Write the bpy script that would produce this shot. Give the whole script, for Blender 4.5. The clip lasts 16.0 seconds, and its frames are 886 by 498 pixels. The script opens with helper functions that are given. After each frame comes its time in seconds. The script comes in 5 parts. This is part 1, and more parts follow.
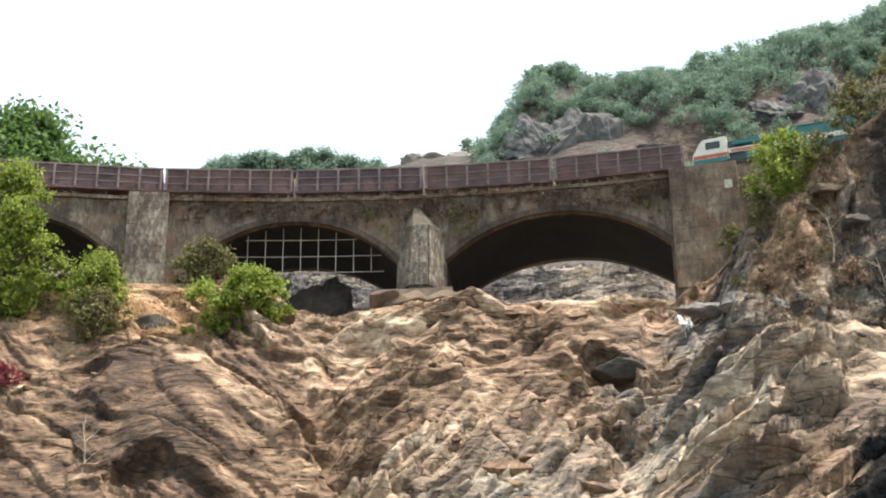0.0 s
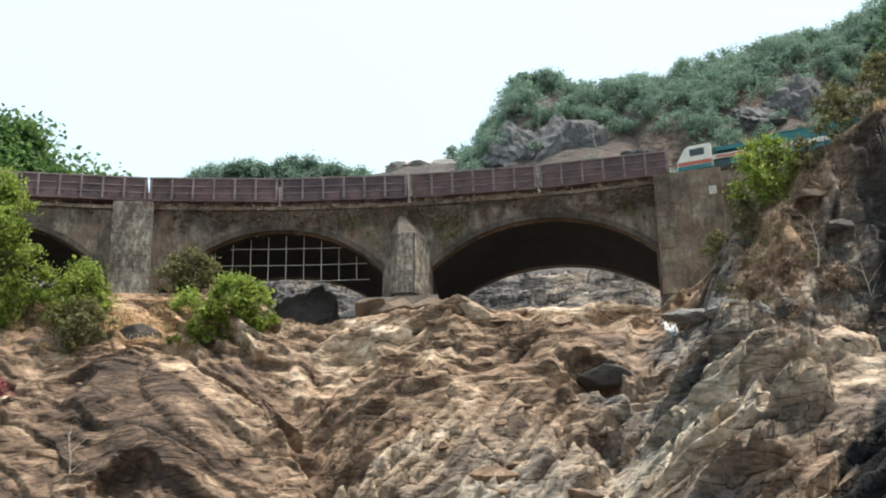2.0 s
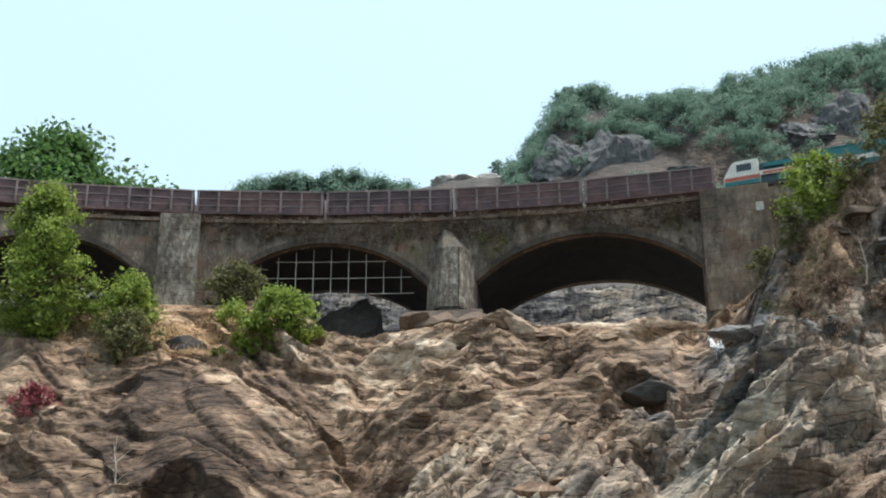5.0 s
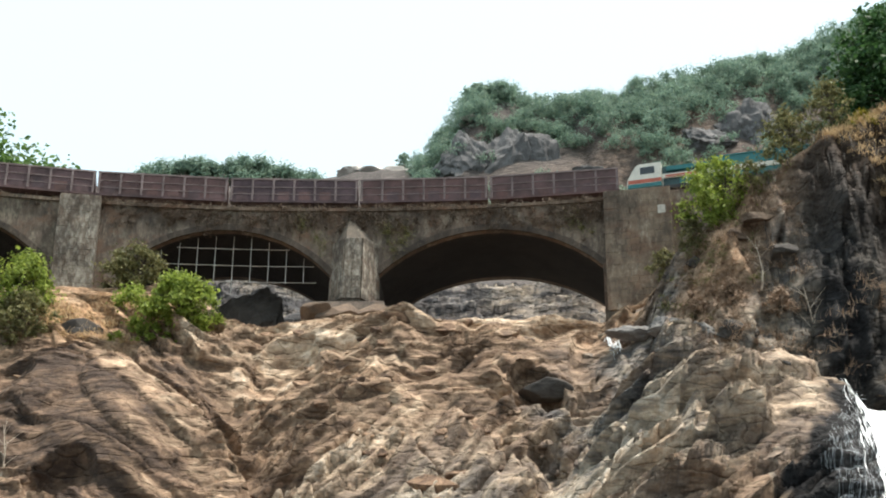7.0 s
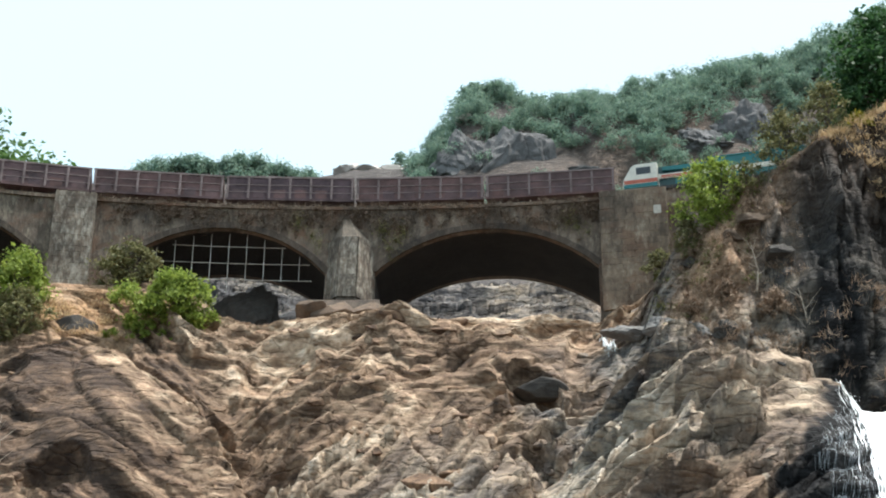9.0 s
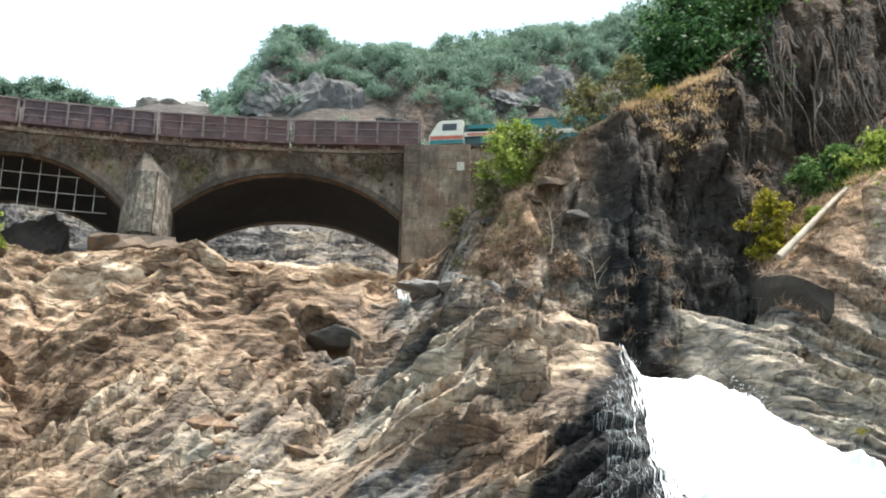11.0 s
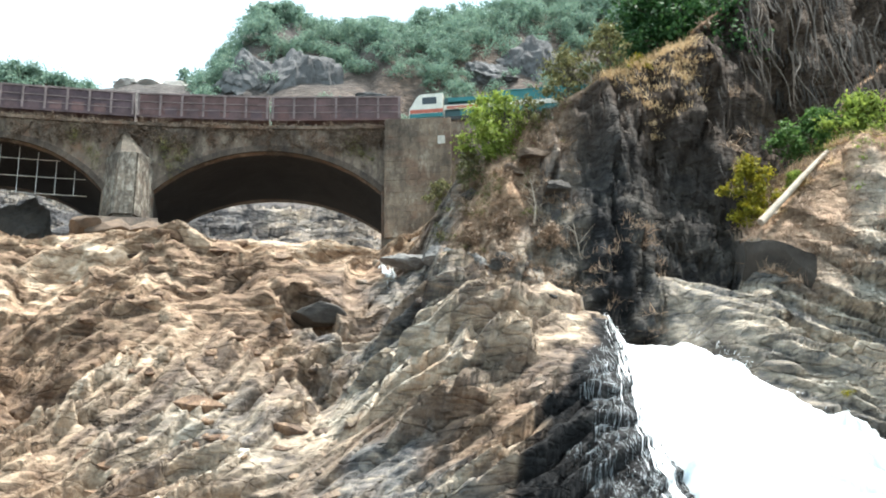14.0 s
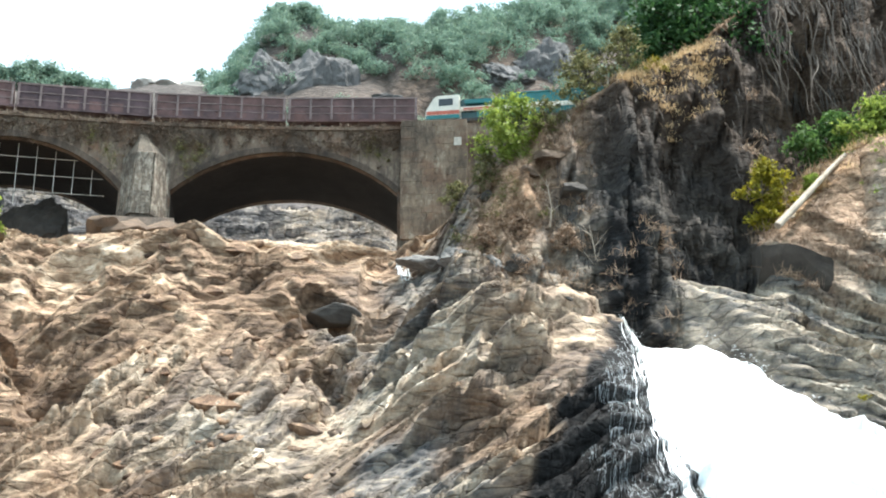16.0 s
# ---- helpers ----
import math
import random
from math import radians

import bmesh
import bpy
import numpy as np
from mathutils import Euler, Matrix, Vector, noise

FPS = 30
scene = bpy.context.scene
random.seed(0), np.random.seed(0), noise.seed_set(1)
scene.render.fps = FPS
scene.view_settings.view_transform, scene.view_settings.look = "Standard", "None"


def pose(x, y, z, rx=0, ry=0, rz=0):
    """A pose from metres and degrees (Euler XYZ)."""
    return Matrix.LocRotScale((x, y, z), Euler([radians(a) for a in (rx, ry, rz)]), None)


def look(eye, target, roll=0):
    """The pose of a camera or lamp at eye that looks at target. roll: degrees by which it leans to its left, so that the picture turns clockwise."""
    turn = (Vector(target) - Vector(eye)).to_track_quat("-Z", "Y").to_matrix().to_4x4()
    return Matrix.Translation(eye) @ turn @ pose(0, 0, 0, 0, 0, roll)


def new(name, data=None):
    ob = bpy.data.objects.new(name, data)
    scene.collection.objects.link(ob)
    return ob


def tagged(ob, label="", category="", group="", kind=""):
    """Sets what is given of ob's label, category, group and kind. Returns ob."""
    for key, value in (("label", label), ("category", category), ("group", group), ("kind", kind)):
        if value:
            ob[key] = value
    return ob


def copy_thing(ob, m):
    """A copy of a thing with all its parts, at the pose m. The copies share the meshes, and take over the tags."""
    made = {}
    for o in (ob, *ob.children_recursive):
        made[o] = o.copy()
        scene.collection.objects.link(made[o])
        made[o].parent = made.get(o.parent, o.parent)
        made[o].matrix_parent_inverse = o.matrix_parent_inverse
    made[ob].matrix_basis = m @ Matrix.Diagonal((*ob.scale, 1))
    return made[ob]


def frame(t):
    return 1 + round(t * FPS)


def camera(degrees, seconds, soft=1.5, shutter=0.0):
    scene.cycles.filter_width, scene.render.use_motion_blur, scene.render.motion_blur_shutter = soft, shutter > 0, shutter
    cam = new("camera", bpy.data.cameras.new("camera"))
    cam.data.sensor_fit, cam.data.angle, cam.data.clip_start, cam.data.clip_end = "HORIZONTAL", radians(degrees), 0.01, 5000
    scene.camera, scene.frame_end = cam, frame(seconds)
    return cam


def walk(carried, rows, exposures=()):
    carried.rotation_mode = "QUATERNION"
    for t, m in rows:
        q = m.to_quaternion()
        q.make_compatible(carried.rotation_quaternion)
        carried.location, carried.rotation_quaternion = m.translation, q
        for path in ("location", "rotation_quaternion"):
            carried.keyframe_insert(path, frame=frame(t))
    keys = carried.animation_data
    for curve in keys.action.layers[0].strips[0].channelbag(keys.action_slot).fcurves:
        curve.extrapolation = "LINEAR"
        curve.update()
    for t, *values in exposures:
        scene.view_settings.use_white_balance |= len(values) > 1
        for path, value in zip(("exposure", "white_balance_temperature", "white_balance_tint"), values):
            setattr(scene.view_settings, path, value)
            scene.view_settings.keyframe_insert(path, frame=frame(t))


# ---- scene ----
cam = camera(35.9, 16.0, soft=2.0)
# a phone held in one place, turning; rows: seconds, pose(x, y, z, rx, ry, rz)
PATH = [
    (0, pose(0, 0, 1.6, 112.386, 0.89, 3.393)),
    (0.5, pose(0, 0, 1.6, 112.534, 0.87, 3.386)),
    (1, pose(0, 0, 1.6, 112.76, 1.486, 3.24)),
    (1.5, pose(0, 0, 1.6, 112.721, 1.463, 2.529)),
    (2, pose(0, 0, 1.6, 112.701, 1.429, 2.957)),
    (2.5, pose(0, 0, 1.6, 113.055, 1.297, 2.77)),
    (3, pose(0, 0, 1.6, 113.223, 0.811, 2.582)),
    (3.5, pose(0, 0, 1.6, 112.968, 0.183, 3.664)),
    (3.7, pose(0, 0, 1.6, 113.41, 0.437, 4.662)),
    (5.8, pose(0, 0, 1.6, 113.258, -0.027, 4)),
    (6, pose(0, 0, 1.6, 113.381, -0.068, 3.246)),
    (6.5, pose(0, 0, 1.6, 113.253, 0.19, 1.437)),
    (7, pose(0, 0, 1.6, 113, -0, 0)),
    (7.5, pose(0, 0, 1.6, 113.288, -0.255, 0.73)),
    (8, pose(0, 0, 1.6, 113.276, -0.058, 1.467)),
    (8.2, pose(0, 0, 1.6, 113.153, -0.127, 1.01)),
    (10.3, pose(0, 0, 1.6, 112.742, -0.081, -4.886)),
    (10.5, pose(0, 0, 1.6, 112.33, -0.304, -6.825)),
    (11, pose(0, 0, 1.6, 110.894, -0.816, -9.529)),
    (11.5, pose(0, 0, 1.6, 109.709, -0.604, -10.07)),
    (12, pose(0, 0, 1.6, 109.513, -0.443, -10.165)),
    (12.5, pose(0, 0, 1.6, 109.716, 0.1, -9.653)),
    (13, pose(0, 0, 1.6, 109.899, 0.049, -9.759)),
    (13.5, pose(0, 0, 1.6, 109.816, 0.517, -9.976)),
    (14, pose(0, 0, 1.6, 109.788, 0.856, -9.656)),
    (14.5, pose(0, 0, 1.6, 109.755, 0.479, -9.216)),
    (15, pose(0, 0, 1.6, 109.86, 0.68, -8.97)),
    (15.5, pose(0, 0, 1.6, 109.934, 0.417, -8.814)),
    (16, pose(0, 0, 1.6, 109.858, 0.322, -9.15)),
]
EXPOSURE = [(0, 1.03, 6500, 11), (1.2, 0.92, 6430, 10), (2.0, 0.72, 6180, 8), (2.6, 0.53, 5930, 6), (3.0, 0.46, 5750, 5), (3.5, 0.51, 5900, 6), (6.0, 0.46, 5740, 5), (6.55, 0.5, 5850, 5.5), (7.0, 0.76, 6300, 8),
            (7.5, 0.74, 6300, 9), (8.2, 0.72, 5850, 6), (10.5, 1.0, 6150, 7), (12.0, 1.36, 5980, 5.6), (16.0, 1.4, 5880, 4.6)]
walk(cam, PATH, EXPOSURE)

# ---- world and sun ----
SUN_DIR = Vector((0.30, -0.06, 0.95)).normalized()
world = bpy.data.worlds.new("world")
scene.world = world
world.use_nodes = True
wn = world.node_tree
sky = wn.nodes.new("ShaderNodeTexSky")
sky.sky_type = 'NISHITA'
sky.sun_disc = False
sky.sun_elevation = math.asin(SUN_DIR.z)
sky.sun_rotation = math.atan2(SUN_DIR.x, SUN_DIR.y)
sky.dust_density = 8.0
sky.air_density = 0.8
wn.nodes["Background"].inputs[1].default_value = 0.135
haze = wn.nodes.new("ShaderNodeMix")
haze.data_type = 'RGBA'
haze.inputs[0].default_value = 0.68
haze.inputs[7].default_value = (5.6, 6.8, 7.1, 1)      # bright, thinly veiled sky
wn.links.new(sky.outputs[0], haze.inputs[6])
wn.links.new(haze.outputs[2], wn.nodes["Background"].inputs[0])
sun = new("sun", bpy.data.lights.new("sun", 'SUN'))
sun.data.energy = 4.1
sun.data.angle = radians(0.6)
sun.data.color = (1.0, 0.905, 0.795)
sun.matrix_world = look((0, 0, 200), Vector((0, 0, 200)) - SUN_DIR)


# ---- material helpers ----
def material(name):
    m = bpy.data.materials.new(name)
    m.use_nodes = True
    return m, m.node_tree, m.node_tree.nodes["Principled BSDF"]


def node(nt, kind, **ins):
    n = nt.nodes.new(kind)
    for k, v in ins.items():
        n.inputs[k.replace("_", " ")].default_value = v
    return n


def tex(nt, vec, scale, detail=6.0, rough=0.6, distortion=0.0):
    n = node(nt, "ShaderNodeTexNoise", Scale=scale, Detail=detail, Roughness=rough, Distortion=distortion)
    nt.links.new(vec, n.inputs["Vector"])
    return n.outputs["Fac"]


def ramp(nt, fac, stops):
    n = nt.nodes.new("ShaderNodeValToRGB")
    el = n.color_ramp.elements
    while len(el) < len(stops):
        el.new(0.5)
    for e, (p, c) in zip(el, stops):
        e.position = p
        e.color = (*c, 1) if len(c) == 3 else c
    nt.links.new(fac, n.inputs[0])
    return n.outputs[0]


def grey(v):
    return (v, v, v)


def mix(nt, fac, a, b, mode='MIX'):
    n = nt.nodes.new("ShaderNodeMix")
    n.data_type, n.blend_type = 'RGBA', mode
    for sock, v in ((0, fac), (6, a), (7, b)):
        if hasattr(v, "is_linked"):
            nt.links.new(v, n.inputs[sock])
        else:
            n.inputs[sock].default_value = v if sock == 0 else (*v, 1)
    return n.outputs[2]


def bump(nt, fac, bsdf, strength, distance, under=None):
    n = node(nt, "ShaderNodeBump", Strength=strength, Distance=distance)
    nt.links.new(fac, n.inputs["Height"])
    if under:
        nt.links.new(under, n.inputs["Normal"])
    nt.links.new(n.outputs[0], bsdf.inputs["Normal"])
    return n.outputs[0]


def coords(nt, stretch=None, turn=(0, 0, 0)):
    g = nt.nodes.new("ShaderNodeNewGeometry").outputs["Position"]
    if stretch:
        mp = nt.nodes.new("ShaderNodeMapping")
        mp.inputs["Scale"].default_value = stretch
        mp.inputs["Rotation"].default_value = [radians(a) for a in turn]
        nt.links.new(g, mp.inputs[0])
        g = mp.outputs[0]
    return g


def attr(nt, name):
    n = nt.nodes.new("ShaderNodeAttribute")
    n.attribute_name = name
    return n.outputs["Fac"]


def plain(name, colour, rough=0.7, metal=0.0, vary=0.35, scale=1.5, relief=0.02):
    """Paint, metal or timber with worn, blotchy colour at two scales."""
    m, nt, b = material(name)
    p = coords(nt)
    a = tex(nt, p, scale, 8, 0.65)
    f = tex(nt, p, scale * 9, 5, 0.6)
    dark = tuple(c * (1 - vary) for c in colour)
    light = tuple(min(1, c * (1 + vary * 0.7)) for c in colour)
    c1 = ramp(nt, a, [(0.32, dark), (0.68, light)])
    c2 = mix(nt, 0.5, c1, ramp(nt, f, [(0.3, grey(0.55)), (0.7, grey(1.0))]), 'MULTIPLY')
    nt.links.new(c2, b.inputs["Base Color"])
    b.inputs["Roughness"].default_value = rough
    b.inputs["Metallic"].default_value = metal
    bump(nt, f, b, 0.4, relief)
    return m


def cracks(nt, vec, scale):
    """Height of joints and thin fractures: 1 on the rock, 0 in the crack."""
    warp = nt.nodes.new("ShaderNodeTexNoise")
    warp.inputs["Scale"].default_value = scale * 0.8
    nt.links.new(vec, warp.inputs["Vector"])
    off = nt.nodes.new("ShaderNodeVectorMath")
    off.operation = 'MULTIPLY_ADD'
    nt.links.new(warp.outputs["Color"], off.inputs[0])
    off.inputs[1].default_value = (0.9 / scale,) * 3
    nt.links.new(vec, off.inputs[2])
    vor = nt.nodes.new("ShaderNodeTexVoronoi")
    vor.feature = 'DISTANCE_TO_EDGE'
    vor.inputs["Scale"].default_value = scale
    nt.links.new(off.outputs[0], vor.inputs["Vector"])
    return ramp(nt, vor.outputs["Distance"], [(0.0, grey(0)), (0.05, grey(1))])


def chips(nt, vec, scale):
    """Broken flat chips of rock: their height and a random number of each."""
    warp = node(nt, "ShaderNodeTexNoise", Scale=scale * 1.6, Detail=3.0)
    nt.links.new(vec, warp.inputs["Vector"])
    off = nt.nodes.new("ShaderNodeVectorMath")
    off.operation = 'MULTIPLY_ADD'
    nt.links.new(warp.outputs["Color"], off.inputs[0])
    off.inputs[1].default_value = (0.7 / scale,) * 3
    nt.links.new(vec, off.inputs[2])
    vor = node(nt, "ShaderNodeTexVoronoi", Scale=scale)
    nt.links.new(off.outputs[0], vor.inputs["Vector"])
    sep = nt.nodes.new("ShaderNodeSeparateColor")
    nt.links.new(vor.outputs["Color"], sep.inputs[0])
    return ramp(nt, vor.outputs["Distance"], [(0.0, grey(1)), (0.9, grey(0))]), sep.outputs[0]


def rock_material(name):
    m, nt, b = material(name)
    p = coords(nt)
    ps = coords(nt, (0.55, 0.9, 1.9), (10, -36, 10))
    mid = tex(nt, coords(nt, (0.85, 1.1, 1.25), (24, -20, 18)), 0.6, 9, 0.7, 0.35)
    layers = tex(nt, ps, 0.9, 10, 0.74, 0.5)
    fine = tex(nt, p, 3.6, 8, 0.72)
    grain = tex(nt, p, 14, 5, 0.7)

    def toned(noise_out, share):
        n = nt.nodes.new("ShaderNodeMath")
        n.operation = 'MULTIPLY_ADD'
        nt.links.new(attr(nt, "slab_tone"), n.inputs[0])
        n.inputs[1].default_value = share
        n2 = nt.nodes.new("ShaderNodeMath")
        n2.operation = 'MULTIPLY_ADD'
        nt.links.new(noise_out, n2.inputs[0])
        n2.inputs[1].default_value = 1.0
        n2.inputs[2].default_value = -0.5 * share
        nt.links.new(n2.outputs[0], n.inputs[2])
        return n.outputs[0]
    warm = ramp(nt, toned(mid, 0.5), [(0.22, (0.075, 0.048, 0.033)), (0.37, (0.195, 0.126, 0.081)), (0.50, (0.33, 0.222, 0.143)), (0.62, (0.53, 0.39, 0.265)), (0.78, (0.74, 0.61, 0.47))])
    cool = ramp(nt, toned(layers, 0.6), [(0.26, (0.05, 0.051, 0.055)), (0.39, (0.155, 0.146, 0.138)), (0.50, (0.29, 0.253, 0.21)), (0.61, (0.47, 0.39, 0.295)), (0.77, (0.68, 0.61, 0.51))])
    stone = mix(nt, attr(nt, "grey_rock"), warm, cool)
    soil = ramp(nt, fine, [(0.3, (0.2, 0.11, 0.055)), (0.5, (0.44, 0.26, 0.135)), (0.7, (0.66, 0.45, 0.26))])
    scrub = ramp(nt, tex(nt, p, 2.2, 8, 0.75), [(0.3, (0.12, 0.078, 0.052)), (0.5, (0.36, 0.24, 0.16)), (0.70, (0.62, 0.46, 0.32))])
    c = mix(nt, attr(nt, "scrub"), stone, scrub)
    c = mix(nt, attr(nt, "soil"), c, soil)
    # black for wet rock, and for shade painted on the cliff and gully
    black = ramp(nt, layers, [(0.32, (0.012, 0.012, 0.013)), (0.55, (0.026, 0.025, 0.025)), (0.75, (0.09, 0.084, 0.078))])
    c = mix(nt, attr(nt, "wet_or_shaded"), c, black)
    c = mix(nt, 0.5, c, ramp(nt, fine, [(0.3, grey(0.4)), (0.55, grey(1.0))]), 'MULTIPLY')
    split = cracks(nt, coords(nt, (0.45, 1.0, 1.7), (30, -30, 25)), 0.55)
    big_chip, big_tone = chips(nt, coords(nt, (0.42, 0.8, 1.25), (8, -24, 12)), 0.62)
    small_chip, small_tone = chips(nt, coords(nt, (0.42, 0.9, 1.2), (-6, -34, 6)), 2.6)
    dry = nt.nodes.new("ShaderNodeMath")
    dry.operation = 'MULTIPLY_ADD'
    nt.links.new(attr(nt, "wet_or_shaded"), dry.inputs[0])
    dry.inputs[1].default_value, dry.inputs[2].default_value = -0.5, 0.8
    c = mix(nt, dry.outputs[0], c, ramp(nt, big_tone, [(0, grey(0.62)), (1, grey(1.12))]), 'MULTIPLY')
    c = mix(nt, dry.outputs[0], c, ramp(nt, small_tone, [(0, grey(0.72)), (0.6, grey(1.0)), (1, grey(1.15))]), 'MULTIPLY')
    c = mix(nt, 0.14, c, split, 'MULTIPLY')
    c = mix(nt, 0.35, c, ramp(nt, grain, [(0.3, grey(0.45)), (0.6, grey(1.0))]), 'MULTIPLY')
    nt.links.new(c, b.inputs["Base Color"])
    nt.links.new(mix(nt, attr(nt, "wet_or_shaded"), grey(0.88), grey(0.72)), b.inputs["Roughness"])
    nt.links.new(mix(nt, attr(nt, "wet_or_shaded"), grey(0.3), grey(0.08)), b.inputs["Specular IOR Level"])
    under = bump(nt, split, b, 0.8, 0.12)
    under = bump(nt, big_chip, b, 0.85, 0.5, under)
    under = bump(nt, small_chip, b, 0.65, 0.12, under)
    under = bump(nt, layers, b, 0.7, 0.2, under)
    bump(nt, fine, b, 0.7, 0.08, under)
    return m


def leaf_material(name, dark, light, through_light=0.35, patch=0.6):
    m, nt, b = material(name)
    n = nt.nodes.new("ShaderNodeNewGeometry")
    big = tex(nt, n.outputs["Position"], patch, 4, 0.6)
    c1 = ramp(nt, n.outputs["Random Per Island"], [(0.0, dark), (1.0, light)])
    c = mix(nt, 0.6, c1, ramp(nt, big, [(0.3, grey(0.45)), (0.7, grey(1.0))]), 'MULTIPLY')
    nt.links.new(c, b.inputs["Base Color"])
    b.inputs["Roughness"].default_value = 0.6
    b.inputs["Specular IOR Level"].default_value = 0.25
    t = nt.nodes.new("ShaderNodeBsdfTranslucent")
    nt.links.new(c, t.inputs[0])
    ms = nt.nodes.new("ShaderNodeMixShader")
    ms.inputs[0].default_value = through_light
    nt.links.new(b.outputs[0], ms.inputs[1])
    nt.links.new(t.outputs[0], ms.inputs[2])
    nt.links.new(ms.outputs[0], nt.nodes["Material Output"].inputs[0])
    return m


def stone_material(name, dark, light, pale, patch=(0.52, 0.68), warm=0.0):
    m, nt, b = material(name)
    p = coords(nt)
    streak = tex(nt, coords(nt, (1.4, 1.4, 0.22)), 1.1, 8, 0.7)
    spot = tex(nt, coords(nt, (1.5, 1.5, 0.65)), 2.0, 9, 0.72)
    fine = tex(nt, p, 9, 6, 0.65)
    c = ramp(nt, streak, [(0.3, dark), (0.6, light)])
    c = mix(nt, ramp(nt, spot, [(patch[0], grey(0)), (patch[1], grey(0.85))]), c, pale)
    blot = tex(nt, p, 0.45, 6, 0.7, 0.5)
    c = mix(nt, ramp(nt, blot, [(0.5, grey(0)), (0.62, grey(warm))]), c, (0.20, 0.115, 0.07))
    c = mix(nt, 0.85, c, ramp(nt, tex(nt, p, 0.32, 7, 0.7), [(0.38, grey(0.3)), (0.58, grey(1.0))]), 'MULTIPLY')
    lime = tex(nt, coords(nt, (1.2, 1.2, 0.5)), 0.8, 9, 0.75)
    c = mix(nt, ramp(nt, lime, [(0.56, grey(0)), (0.68, grey(0.55))]), c, pale)
    oi = nt.nodes.new("ShaderNodeObjectInfo")
    c = mix(nt, 0.5, c, ramp(nt, oi.outputs["Random"], [(0, grey(0.5)), (1, grey(1.0))]), 'MULTIPLY')
    c = mix(nt, 0.5, c, ramp(nt, fine, [(0.3, grey(0.5)), (0.6, grey(1))]), 'MULTIPLY')
    nt.links.new(c, b.inputs["Base Color"])
    b.inputs["Roughness"].default_value = 0.9
    under = bump(nt, spot, b, 0.6, 0.12)
    bump(nt, fine, b, 0.6, 0.04, under)
    return m


ROCK = rock_material("weathered_rock")
WALL = stone_material("overgrown_masonry", (0.062, 0.046, 0.035), (0.25, 0.188, 0.138), (0.40, 0.34, 0.25), (0.52, 0.68), 0.95)
BLOCK = stone_material("pier_stone", (0.06, 0.047, 0.034), (0.21, 0.168, 0.125), (0.54, 0.49, 0.405), (0.46, 0.64), 0.3)
BROWN_BLOCK = stone_material("abutment_stone", (0.10, 0.072, 0.05), (0.28, 0.21, 0.145), (0.5, 0.43, 0.33), (0.56, 0.70), 0.7)
# near-black stone: the shade under the arches is put into its colour
SHADED_SOFFIT = stone_material("shaded_arch_soffit", (0.010, 0.009, 0.009), (0.026, 0.023, 0.021), (0.032, 0.029, 0.026))
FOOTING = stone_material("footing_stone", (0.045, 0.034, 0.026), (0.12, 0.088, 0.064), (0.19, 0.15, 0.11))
MORTAR = stone_material("mortar", (0.07, 0.055, 0.04), (0.17, 0.135, 0.10), (0.26, 0.23, 0.18))
PLASTER = plain("old_plaster", (0.55, 0.51, 0.44), 0.9)
BALLAST = plain("ballast", (0.12, 0.09, 0.07), 0.95, scale=3, relief=0.08)
STEEL = plain("galvanised_steel", (0.48, 0.46, 0.41), 0.5, 0.3)
RAIL = plain("rail_steel", (0.16, 0.11, 0.09), 0.5, 0.6)
RUST = plain("rusty_wagon_paint", (0.12, 0.074, 0.072), 0.8, 0.0, 0.55, 0.5, 0.03)
oi = RUST.node_tree.nodes.new("ShaderNodeObjectInfo")
bsdf = RUST.node_tree.nodes["Principled BSDF"]
was = bsdf.inputs["Base Color"].links[0].from_socket
tint = ramp(RUST.node_tree, oi.outputs["Random"], [(0.0, (0.62, 0.62, 0.72)), (0.5, (0.95, 0.9, 0.9)), (1.0, (1.0, 0.8, 0.7))])
RUST.node_tree.links.new(mix(RUST.node_tree, 1.0, was, tint, 'MULTIPLY'), bsdf.inputs["Base Color"])
RUST_RIB = plain("rusty_wagon_rib", (0.21, 0.16, 0.15), 0.8, 0.0, 0.45, 0.8, 0.02)
BLACK = plain("grimy_black_steel", (0.03, 0.028, 0.026), 0.7)
LEAF_BRIGHT = leaf_material("bright_leaves", (0.13, 0.19, 0.03), (0.38, 0.46, 0.09), 0.5)
LEAF_MID = leaf_material("green_leaves", (0.05, 0.11, 0.03), (0.16, 0.27, 0.07), 0.45)
LEAF_DARK = leaf_material("dark_leaves", (0.02, 0.06, 0.02), (0.075, 0.16, 0.045), 0.4)
LEAF_OLIVE = leaf_material("dusty_olive_leaves", (0.10, 0.105, 0.04), (0.28, 0.26, 0.11), 0.35)
LEAF_YELLOW = leaf_material("yellow_green_leaves", (0.16, 0.16, 0.015), (0.42, 0.36, 0.03), 0.4)
LEAF_RED = leaf_material("reddish_leaves", (0.22, 0.05, 0.06), (0.45, 0.14, 0.16), 0.3)
# far foliage paler and bluer: distance haze is put into the leaf colour
LEAF_HAZED = leaf_material("hazed_forest_leaves", (0.14, 0.23, 0.185), (0.27, 0.37, 0.26), 0.5, 0.16)
DRY = leaf_material("dry_grass", (0.55, 0.36, 0.17), (0.88, 0.67, 0.40), 0.4)
TWIG = leaf_material("dry_twigs", (0.20, 0.135, 0.09), (0.50, 0.36, 0.25), 0.15)
CREEPER = leaf_material("withered_creeper", (0.07, 0.05, 0.034), (0.20, 0.145, 0.10), 0.2)
DARK_VINE = leaf_material("dark_dry_vines", (0.014, 0.012, 0.010), (0.055, 0.045, 0.035), 0.1)
BARK = plain("bark", (0.10, 0.075, 0.055), 0.9, relief=0.04)
